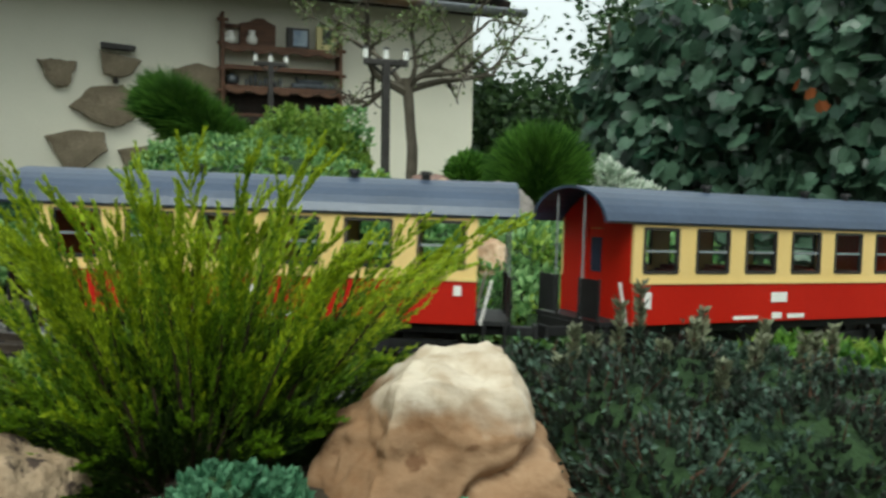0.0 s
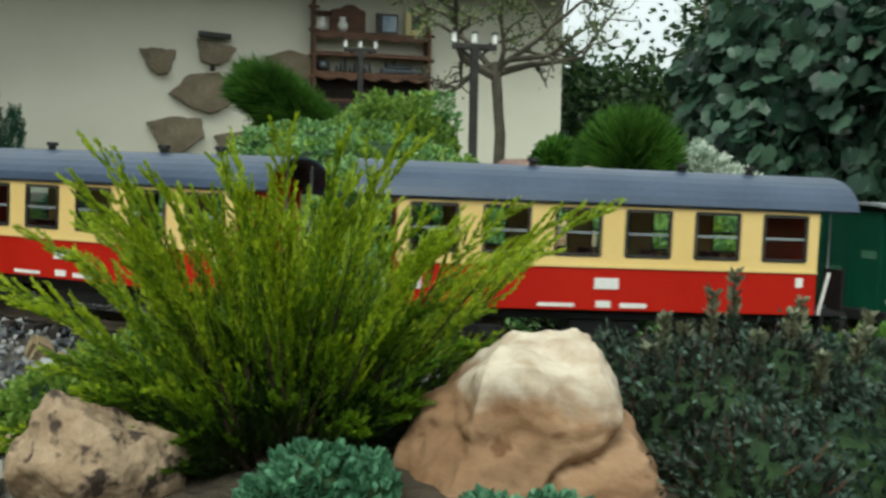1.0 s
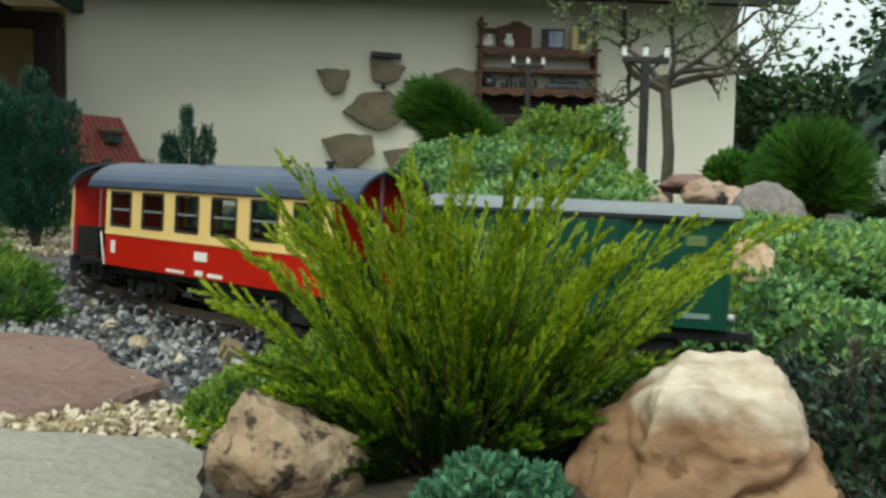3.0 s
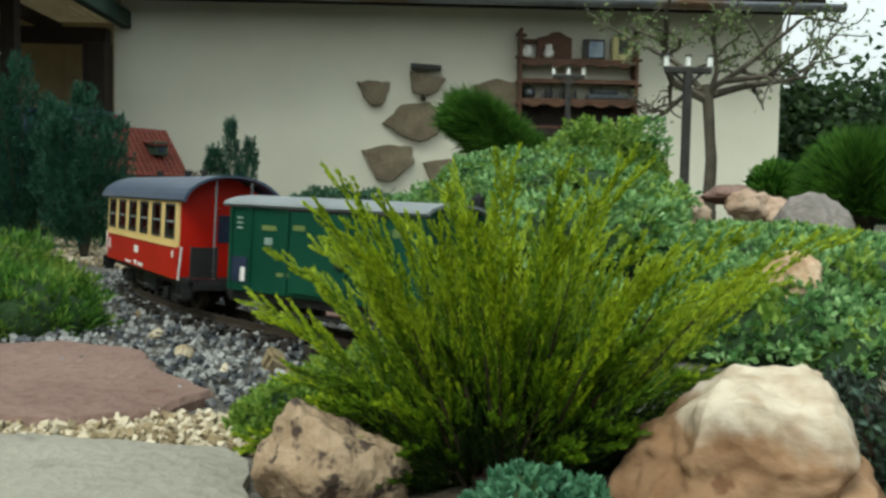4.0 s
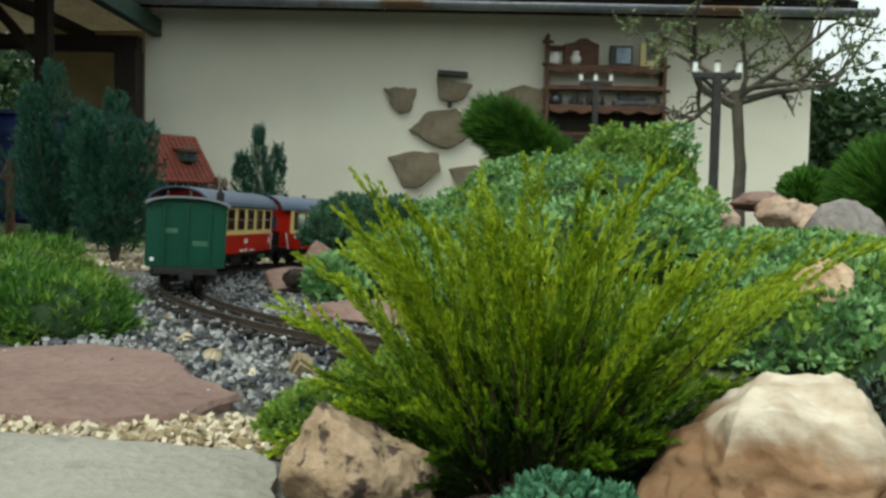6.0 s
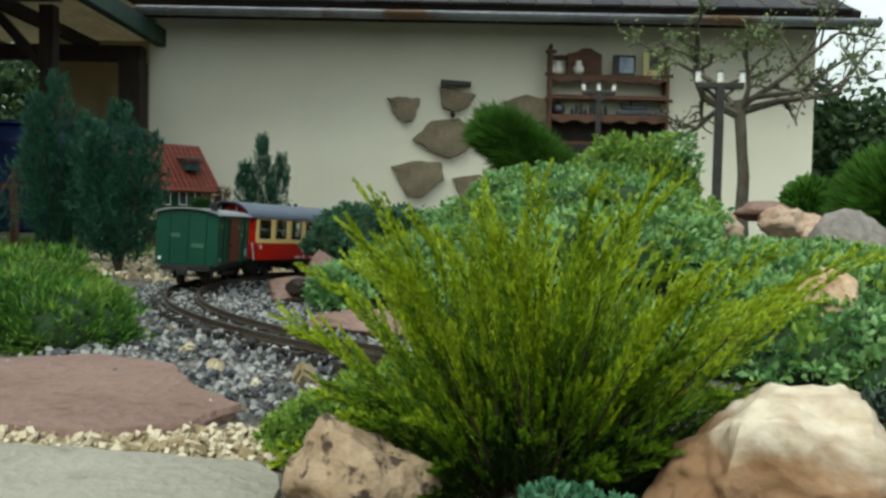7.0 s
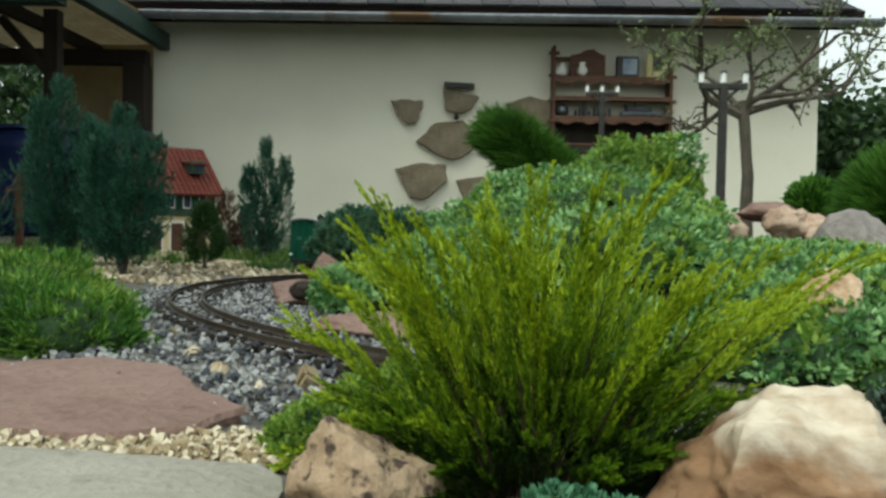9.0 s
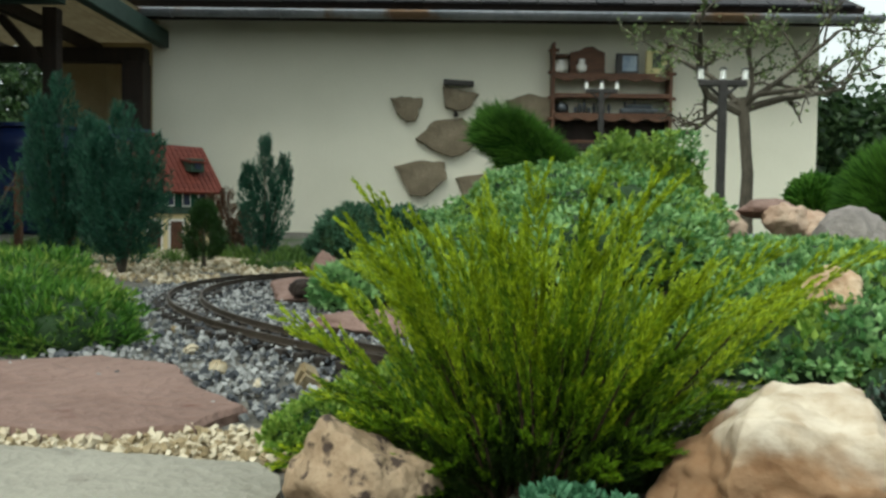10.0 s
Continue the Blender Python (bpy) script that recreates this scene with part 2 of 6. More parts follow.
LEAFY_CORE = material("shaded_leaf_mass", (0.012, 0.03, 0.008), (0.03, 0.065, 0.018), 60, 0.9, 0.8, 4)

GLASS = bpy.data.materials.new("window_glass")
GLASS.use_nodes = True
gn = GLASS.node_tree.nodes
gn["Principled BSDF"].inputs["Base Color"].default_value = (0.85, 0.9, 0.88, 1)
gn["Principled BSDF"].inputs["Roughness"].default_value = 0.03
gn["Principled BSDF"].inputs["Transmission Weight"].default_value = 1.0
gn["Principled BSDF"].inputs["IOR"].default_value = 1.2

# ---------- building helpers ----------


def part(name, bm, mat, parent=None, label="", smooth=False):
    """One bmesh as one mesh object under a thing or part."""
    me = bpy.data.meshes.new(name)
    bm.to_mesh(me)
    bm.free()
    me.materials.append(mat)
    if smooth:
        me.shade_smooth()
    ob = new(name, me)
    if parent is not None:
        ob.parent = parent
    if label:
        tagged(ob, label)
    return ob


def shared(name, me, parent, m):
    ob = new(name, me)
    ob.parent = parent
    ob.matrix_basis = m
    return ob


def from_arrays(name, verts, faces, mat, parent=None, smooth=False):
    me = bpy.data.meshes.new(name)
    me.from_pydata(verts, [], faces)
    me.materials.append(mat)
    if smooth:
        me.shade_smooth()
    ob = new(name, me)
    if parent is not None:
        ob.parent = parent
    return ob


def thing(name, label, category, m=None, group="", kind=""):
    ob = new(name)
    ob.empty_display_size = 0.05
    if m is not None:
        ob.matrix_basis = m
    return tagged(ob, label, category, group, kind)


def box(bm, x0, x1, y0, y1, z0, z1, bevel=0.0, m=None):
    made = bmesh.ops.create_cube(bm, size=1.0)["verts"]
    bmesh.ops.scale(bm, vec=(x1 - x0, y1 - y0, z1 - z0), verts=made)
    bmesh.ops.translate(bm, vec=((x0 + x1) / 2, (y0 + y1) / 2, (z0 + z1) / 2), verts=made)
    if bevel:
        edges = list({e for v in made for e in v.link_edges})
        got = bmesh.ops.bevel(bm, geom=edges, offset=bevel, segments=2, affect="EDGES", profile=0.6)
        made = list({v for fc in got["faces"] for v in fc.verts} | {v for v in made if v.is_valid})
    if m is not None:
        bmesh.ops.transform(bm, matrix=m, verts=made)
    return bm


def boxed(x0, x1, y0, y1, z0, z1, bevel=0.0):
    return box(bmesh.new(), x0, x1, y0, y1, z0, z1, bevel)


def rod(bm, a, b, r0, r1=None, sides=8):
    """A tapered rod from a to b, closed at both ends."""
    a, b = Vector(a), Vector(b)
    r1 = r0 if r1 is None else r1
    turn = (b - a).to_track_quat("Z", "Y").to_matrix()
    rings = []
    for c, r in ((a, r0), (b, r1)):
        rings.append([bm.verts.new(c + turn @ Vector((r * math.cos(2 * math.pi * i / sides), r * math.sin(2 * math.pi * i / sides), 0))) for i in range(sides)])
    for i in range(sides):
        bm.faces.new((rings[0][i], rings[0][(i + 1) % sides], rings[1][(i + 1) % sides], rings[1][i]))
    bm.faces.new(rings[0][::-1])
    bm.faces.new(rings[1])
    return bm


def tube(bm, points, radii, sides=6):
    rings = []
    for i, p in enumerate(points):
        p = Vector(p)
        d = Vector(points[min(i + 1, len(points) - 1)]) - Vector(points[max(i - 1, 0)])
        turn = d.to_track_quat("Z", "Y").to_matrix()
        rings.append([bm.verts.new(p + turn @ Vector((radii[i] * math.cos(2 * math.pi * k / sides), radii[i] * math.sin(2 * math.pi * k / sides), 0))) for k in range(sides)])
    for a, b in zip(rings, rings[1:]):
        for k in range(sides):
            bm.faces.new((a[k], a[(k + 1) % sides], b[(k + 1) % sides], b[k]))
    bm.faces.new(rings[0][::-1])
    bm.faces.new(rings[-1])
    return bm


def unit(v):
    return v / (np.linalg.norm(v, axis=-1, keepdims=True) + 1e-9)


def blades(name, base, way, length, width, mat, parent=None, droop=0.0, rng=None, cup=0.15):
    """Many small leaves or needles: folded diamonds that start at base and point along way."""
    rng = rng or np.random.default_rng(3)
    n = len(base)
    way = unit(way)
    length, width = np.broadcast_to(length, (n,))[:, None], np.broadcast_to(width, (n,))[:, None]
    side = unit(np.cross(way, unit(rng.normal(size=(n, 3)))))
    up = np.cross(side, way)
    mid = base + way * length * 0.5
    tip = base + way * length - np.array([0, 0, 1.0]) * length * droop
    v = np.empty((n, 4, 3))
    v[:, 0], v[:, 1], v[:, 2], v[:, 3] = base, mid + side * width / 2 + up * width * cup, tip, mid - side * width / 2 + up * width * cup
    first = (np.arange(n) * 4)[:, None]
    faces = np.concatenate([first + np.array([[0, 1, 2]]), first + np.array([[0, 2, 3]])])
    return from_arrays(name, v.reshape(-1, 3).tolist(), faces.tolist(), mat, parent)


# the railway lies in a gently sloping plane; z = 0 there is the rail top
EYE, RAIL_DROP = Vector((0, 0, 0.15)), 0.124
LIE = Matrix.Translation(EYE) @ (pose(0, 0, 0, 0.826, -2.285, 0).to_3x3().transposed().to_4x4()) @ Matrix.Translation((0, 0, -RAIL_DROP))


def ground_z(x, y):
    """Height of the ground: the railway's plane near by, level further off."""
    plane = 0.0059 - 0.0399 * x - 0.01442 * y + 0.0125 * min(0.9, max(0.0, x)) * min(1.0, max(0.0, (1.2 - y) / 0.3))
    r = math.hypot(x - 0.2, y - 1.2)
    k = min(1.0, max(0.0, (r - 2.0) / 2.5))
    k = k * k * (3 - 2 * k)
    return plane * (1 - k) + 0.0 * k


CENTRE, RADIUS = (0.4311, 1.552), 0.8789
JOIN, WIDE, CURVE_END = 0.64, 1.03, 4.05   # headings where the tight curve begins and ends; curvature of the wider curve before it
S_JOIN, S_STRAIGHT = (JOIN + 0.3046) * RADIUS, -0.35
S_END = (CURVE_END + 0.3046) * RADIUS


def along(s):
    """Place and heading (radians) on the track's centre line, s metres along it: straight, wide curve, tight curve, straight."""
    if s >= S_JOIN:
        a = min(CURVE_END, -0.3046 + s / RADIUS)
        extra = max(0.0, s - S_END)
        x, y = CENTRE[0] - RADIUS * math.sin(a), CENTRE[1] - RADIUS * math.cos(a)
    else:
        a = JOIN + WIDE * (max(s, S_STRAIGHT) - S_JOIN)
        extra = min(0.0, s - S_STRAIGHT)
        mx, my = CENTRE[0] - (RADIUS - 1 / WIDE) * math.sin(JOIN), CENTRE[1] - (RADIUS - 1 / WIDE) * math.cos(JOIN)
        x, y = mx - math.sin(a) / WIDE, my - math.cos(a) / WIDE
    ux, uy = -math.cos(a), math.sin(a)
    return x + ux * extra, y + uy * extra, math.atan2(uy, ux)


def rise(s):
    """The line comes down a slight gradient before the tight curve."""
    e = max(0.0, S_JOIN - max(s, S_STRAIGHT))
    return 0.0125 * (e - 0.12 * (1 - math.exp(-e / 0.12)))


LINE_PLAN = [along(-1.3 + 0.03 * k)[:2] for k in range(int((S_END + 1.8) / 0.03))]


def near_track(x, y):
    """Distance from the track's centre line, in the plan."""
    return min(math.hypot(x - a, y - b) for a, b in LINE_PLAN)

# ---------- ground, one sheet to the horizon ----------


def build_ground():
    rings = [0.0] + [0.06 * k for k in range(1, 50)] + [3.0 * 1.35 ** k for k in range(1, 21)]
    spokes, verts, faces = 96, [], []
    for i, r in enumerate(rings):
        for k in range(spokes):
            a = 2 * math.pi * k / spokes
            x, y = 0.2 + r * math.cos(a), 1.2 + r * math.sin(a)
            lift = 0.006 * noise.noise((x * 6, y * 6, 0)) * min(1, near_track(x, y) / 0.2) if r < 6 else 0
            verts.append((x, y, ground_z(x, y) - 0.006 + lift))
    for i in range(len(rings) - 1):
        for k in range(spokes):
            a, b = i * spokes + k, i * spokes + (k + 1) % spokes
            faces.append((a, b, b + spokes, a + spokes))
    g = from_arrays("ground", verts, faces, GRAVELLY, smooth=True)
    return tagged(g, "dark gravelly garden soil", "ground", kind="structure")


build_ground()

# ---------- garage wall, eaves and roof ----------
WALL_Y, WALL_L, WALL_R, EAVE = 7.0, -2.52, 2.97, 1.715


def build_wall():
    w = thing("wall_north", "cream rendered garage wall", "wall", kind="structure")
    part("wall", boxed(WALL_L, WALL_R, WALL_Y, WALL_Y + 0.25, -0.15, EAVE + 0.25), PLASTER, w)
    part("side_wall", boxed(WALL_R - 0.25, WALL_R - 0.002, WALL_Y + 0.25, WALL_Y + 3.0, -0.15, EAVE + 0.25), PLASTER, w)
    roof = thing("roof", "dark tiled garage roof with a low eave", "roof", kind="structure")
    slope = pose(0, WALL_Y - 0.36, EAVE + 0.03, 24, 0, 0)
    part("roof_deck", box(bmesh.new(), WALL_L - 0.2, WALL_R + 0.18, 0, 3.4, 0, 0.06, m=slope), DARK_WOOD, roof)
    tile = bmesh.new()
    box(tile, 0, 0.215, 0, 0.36, 0, 0.022, 0.006)
    me = bpy.data.meshes.new("tile")
    tile.to_mesh(me)
    tile.free()
    me.materials.append(ROOF_TILE)
    for row in range(4):
        for k in range(26):
            shared("tile", me, roof, slope @ pose(WALL_L - 0.18 + k * 0.222, -0.04 + row * 0.3, 0.065 + 0.012 * (row % 2), 3, 0, 0))
    gutter = thing("gutter", "weathered zinc half-round gutter along the eave", "gutter", kind="structure")
    bm = bmesh.new()
    n, y0, z0, r = 12, WALL_Y - 0.42, EAVE + 0.01, 0.058
    outer = [(y0 - r * math.cos(math.pi * i / n), z0 - r * math.sin(math.pi * i / n)) for i in range(n + 1)]
    inner = [(y0 - (r - 0.005) * math.cos(math.pi * i / n), z0 - (r - 0.005) * math.sin(math.pi * i / n)) for i in range(n, -1, -1)]
    loop = outer + inner
    ends = [[bm.verts.new((x, y, z)) for y, z in loop] for x in (WALL_L - 0.12, WALL_R + 0.3)]
    for i in range(len(loop)):
        j = (i + 1) % len(loop)
        bm.faces.new((ends[0][i], ends[0][j], ends[1][j], ends[1][i]))
    part("trough", bm, ZINC, gutter, smooth=True)
    for k in range(7):
        x = WALL_L + 0.3 + k * 0.85
        bm = bmesh.new()
        pts = [(x, y0 - (r + 0.004) * math.cos(math.pi * i / n), z0 - (r + 0.004) * math.sin(math.pi * i / n)) for i in range(n + 1)]
        tube(bm, pts + [(x, y0 + r + 0.05, z0 + 0.03)], [0.006] * (n + 2), 5)
        part("bracket", bm, ZINC, gutter)
    bm = bmesh.new()
    box(bm, WALL_L - 0.1, WALL_R + 0.12, WALL_Y - 0.34, WALL_Y - 0.315, EAVE - 0.05, EAVE + 0.05)
    tagged(part("fascia_trim", bm, DARK_WOOD), "dark wooden eave board", "trim", kind="structure")


build_wall()


def wall_slab(outline, centre, thick, seed):
    """A flat quarry stone fixed to the render: outline in x, z about its centre."""
    rnd = random.Random(seed)
    bm = bmesh.new()
    pts = []
    for i, (x, z) in enumerate(outline):
        x2, z2 = outline[(i + 1) % len(outline)]
        for k in range(4):
            u = k / 4
            pts.append((x + (x2 - x) * u + rnd.uniform(-0.008, 0.008), z + (z2 - z) * u + rnd.uniform(-0.008, 0.008)))
    back = [bm.verts.new((x, 0.0, z)) for x, z in pts]
    front = [bm.verts.new((x * 0.96, -thick, z * 0.96)) for x, z in pts]
    mid = bm.verts.new((0, -thick * 1.2, 0))
    for i in range(len(pts)):
        j = (i + 1) % len(pts)
        bm.faces.new((back[i], back[j], front[j], front[i]))
        bm.faces.new((front[i], front[j], mid))
    bm.faces.new(back[::-1])
    bmesh.ops.recalc_face_normals(bm, faces=bm.faces)
    ob = part("wall_stone", bm, WALL_STONE)
    ob.location = (centre[0], WALL_Y - 0.001, centre[1])
    return tagged(ob, "flat brown quarry stone fixed to the cream wall", "stone", "stones on the wall")


wall_slab([(-0.14, 0.09), (-0.02, 0.11), (0.13, 0.09), (0.07, -0.09), (0.0, -0.1), (-0.07, -0.06)], (-0.40, 1.02), 0.05, 1)
wall_slab([(-0.15, 0.09), (0.0, 0.07), (0.15, 0.03), (0.09, -0.08), (-0.02, -0.11), (-0.12, -0.09)], (0.03, 1.12), 0.05, 2)
wall_slab([(-0.28, -0.02), (-0.12, 0.14), (0.1, 0.16), (0.26, 0.0), (0.16, -0.12), (0.02, -0.17), (-0.16, -0.11)], (-0.05, 0.80), 0.05, 3)
wall_slab([(-0.23, 0.1), (0.0, 0.15), (0.18, 0.13), (0.2, 0.0), (0.02, -0.16), (-0.1, -0.15)], (-0.27, 0.46), 0.05, 4)
wall_slab([(-0.2, 0.08), (0.02, 0.12), (0.2, 0.06), (0.14, -0.1), (-0.1, -0.12)], (0.20, 0.38), 0.05, 5)
wall_slab([(-0.2, 0.06), (0.0, 0.12), (0.19, 0.08), (0.16, -0.12), (-0.12, -0.1)], (0.60, 1.04), 0.05, 6)

bar = thing("wall_lamp", "small black bar lamp above a wall stone", "wall lamp", pose(0.02, WALL_Y, 1.235, 0, 3, 0))
part("lamp_housing", boxed(-0.125, 0.125, -0.1, -0.04, -0.022, 0.022, 0.008), LAMP_BLACK, bar)
part("bracket", boxed(-0.02, 0.02, -0.05, 0.002, -0.012, 0.012, 0.003), LAMP_BLACK, bar)
spot = thing("wall_spotlight", "tiny black spotlight on the cream wall", "spotlight", pose(0.0, WALL_Y, 0.985))
bm = rod(bmesh.new(), (0, -0.09, -0.01), (0, -0.03, 0.01), 0.022, 0.018, 10)
part("spot_head", bm, LAMP_BLACK, spot)
part("bracket", boxed(-0.006, 0.006, -0.04, 0.002, -0.006, 0.006), LAMP_BLACK, spot)


def wall_shelf():
    """Wooden plate rack with scalloped aprons on the garage wall."""
    sh = thing("wall_shelf", "brown wooden wall shelf with scalloped edges, full of ornaments", "shelf", pose(0.77, WALL_Y, 0.695))
    wide, deep, tall = 0.97, 0.16, 0.80
    for x in (0.0, wide - 0.025):
        part("side_panel", boxed(x, x + 0.025, -deep, -0.002, 0.0, tall + 0.06, 0.004), BROWN_WOOD, sh)
    for x in (0.0, wide - 0.025):
        for z in (0.25, 0.42, 0.62, 0.8):
            bm = rod(bmesh.new(), (x - 0.03, -deep + 0.02, z), (x + 0.055, -deep + 0.02, z), 0.014, 0.014, 8)
            part("peg", bm, BROWN_WOOD, sh)
    for z in (0.06, 0.28, 0.43, 0.60):
        part("board", boxed(0.026, wide - 0.026, -deep + 0.01, -0.004, z, z + 0.02, 0.003), BROWN_WOOD, sh)
    for z in (0.24, 0.56):
        bm = bmesh.new()
        n = 40
        top = [bm.verts.new((0.026 + (wide - 0.052) * i / n, -deep, z + 0.045)) for i in range(n + 1)]
        low = [bm.verts.new((0.026 + (wide - 0.052) * i / n, -deep, z + 0.012 * math.cos(i * math.pi / 4))) for i in range(n + 1)]
        for i in range(n):
            bm.faces.new((low[i], low[i + 1], top[i + 1], top[i]))
        got = bmesh.ops.extrude_face_region(bm, geom=bm.faces[:])
        bmesh.ops.translate(bm, vec=(0, -0.014, 0), verts=[v for v in got["geom"] if isinstance(v, bmesh.types.BMVert)])
        bmesh.ops.recalc_face_normals(bm, faces=bm.faces)
        part("apron", bm, BROWN_WOOD, sh)
    part("rail", boxed(0.026, wide - 0.026, -deep - 0.012, -deep + 0.008, 0.42, 0.455, 0.003), BROWN_WOOD, sh)
    part("back_panel", boxed(0.026, wide - 0.026, -0.02, -0.003, 0.0, 0.26), DARK_WOOD, sh)
    part("foot_apron", boxed(0.026, wide - 0.026, -deep, -deep + 0.014, 0.0, 0.055, 0.003), DARK_WOOD, sh)
    crest = bmesh.new()
    prof = [(0.15, 0.0), (0.15, 0.17), (0.22, 0.185), (0.27, 0.215), (0.33, 0.22), (0.38, 0.19), (0.43, 0.17), (0.43, 0.0)]
    f = [crest.verts.new((x, -0.11, 0.62 + z)) for x, z in prof]
    b = [crest.verts.new((x, -0.03, 0.62 + z)) for x, z in prof]
    crest.faces.new(f)
    crest.faces.new(b[::-1])
    for i in range(len(prof)):
        j = (i + 1) % len(prof)
        crest.faces.new((f[i], f[j], b[j], b[i]))
    bmesh.ops.recalc_face_normals(crest, faces=crest.faces)
    cab = part("little_cabinet", crest, BROWN_WOOD)
    cab.location = (0.77, WALL_Y, 0.695)
    tagged(cab, "small carved wooden cabinet on the top shelf", "cabinet")
    part("top_rail", boxed(0.0, 0.16, -0.05, -0.03, 0.755, 0.79, 0.004), BROWN_WOOD, sh)
    base = Matrix.Translation((0.77, WALL_Y, 0.695))

    def turned(name, label, cat, profile, mat, x, y, z, sides=14):
        bm = bmesh.new()
        rings = [[bm.verts.new((r * math.cos(2 * math.pi * k / sides), r * math.sin(2 * math.pi * k / sides), h)) for k in range(sides)] for r, h in profile]
        for a, b2 in zip(rings, rings[1:]):
            for k in range(sides):
                bm.faces.new((a[k], a[(k + 1) % sides], b2[(k + 1) % sides], b2[k]))
        bm.faces.new(rings[0][::-1])
        bm.faces.new(rings[-1])
        ob = part(name, bm, mat, smooth=True)
        ob.matrix_basis = base @ Matrix.Translation((x, y, z))
        return tagged(ob, label, cat)

    for x, s in ((0.075, 1.0), (0.045, 0.7), (0.24, 1.1)):
        turned("ceramic_jug", "small white ceramic jug on the wall shelf", "jug", [(0.022 * s, 0), (0.038 * s, 0.02 * s), (0.04 * s, 0.05 * s), (0.022 * s, 0.075 * s), (0.026 * s, 0.1 * s)], CERAMIC, x, -0.125, 0.621)
    for i, x in enumerate((0.20, 0.235, 0.27, 0.31, 0.35, 0.385, 0.43, 0.47)):
        hgt = 0.05 + 0.03 * ((i * 7) % 3)
        turned("pewter_figure", "small dark figure in a row on the wall shelf", "figurine", [(0.014, 0), (0.012, hgt * 0.3), (0.016, hgt * 0.6), (0.008, hgt * 0.8), (0.01, hgt)], PEWTER, x, -0.1, 0.301, 8)
    turned("dark_kettle", "round dark kettle on the wall shelf", "kettle", [(0.04, 0), (0.055, 0.03), (0.05, 0.07), (0.02, 0.085), (0.01, 0.1)], PEWTER, 0.09, -0.09, 0.301)
    for nm, lb, x0, x1, h, mt in (("picture_frame", "dark framed pale blue picture on the shelf", 0.52, 0.70, 0.165, PICTURE_BLUE), ("yellow_clock", "square pale yellow clock on the top shelf", 0.76, 0.93, 0.19, YELLOW_BOX)):
        p = thing(nm, lb, "picture" if "pic" in nm else "clock", base @ Matrix.Translation((0, -0.1, 0.621)))
        dark = LAMP_BLACK if "pic" in nm else YELLOW_BOX
        part("frame", boxed(x0, x1, -0.02, 0.02, 0, h, 0.006), dark, p)
        part("front", boxed(x0 + (0.05 if "pic" in nm else 0.05), x1 - (0.015 if "pic" in nm else 0.05), -0.024, -0.0205, 0.02 if "pic" in nm else 0.06, h - 0.02), mt if "pic" in nm else LAMP_BLACK, p)
    model = thing("ship_model", "dark grey model ship on the wall shelf", "model ship", base @ Matrix.Translation((0.56, -0.09, 0.301)))
    part("hull", boxed(0, 0.36, -0.03, 0.03, 0, 0.045, 0.014), PEWTER, model)
    part("deckhouse", boxed(0.06, 0.26, -0.02, 0.02, 0.045, 0.075, 0.006), PEWTER, model)
    part("mast", rod(bmesh.new(), (0.12, 0, 0.075), (0.12, 0, 0.12), 0.006), PEWTER, model)
    part("funnel", rod(bmesh.new(), (0.05, 0, 0.045), (0.04, 0, 0.10), 0.01), PEWTER, model)


wall_shelf()

# ---------- carport beside the garage ----------


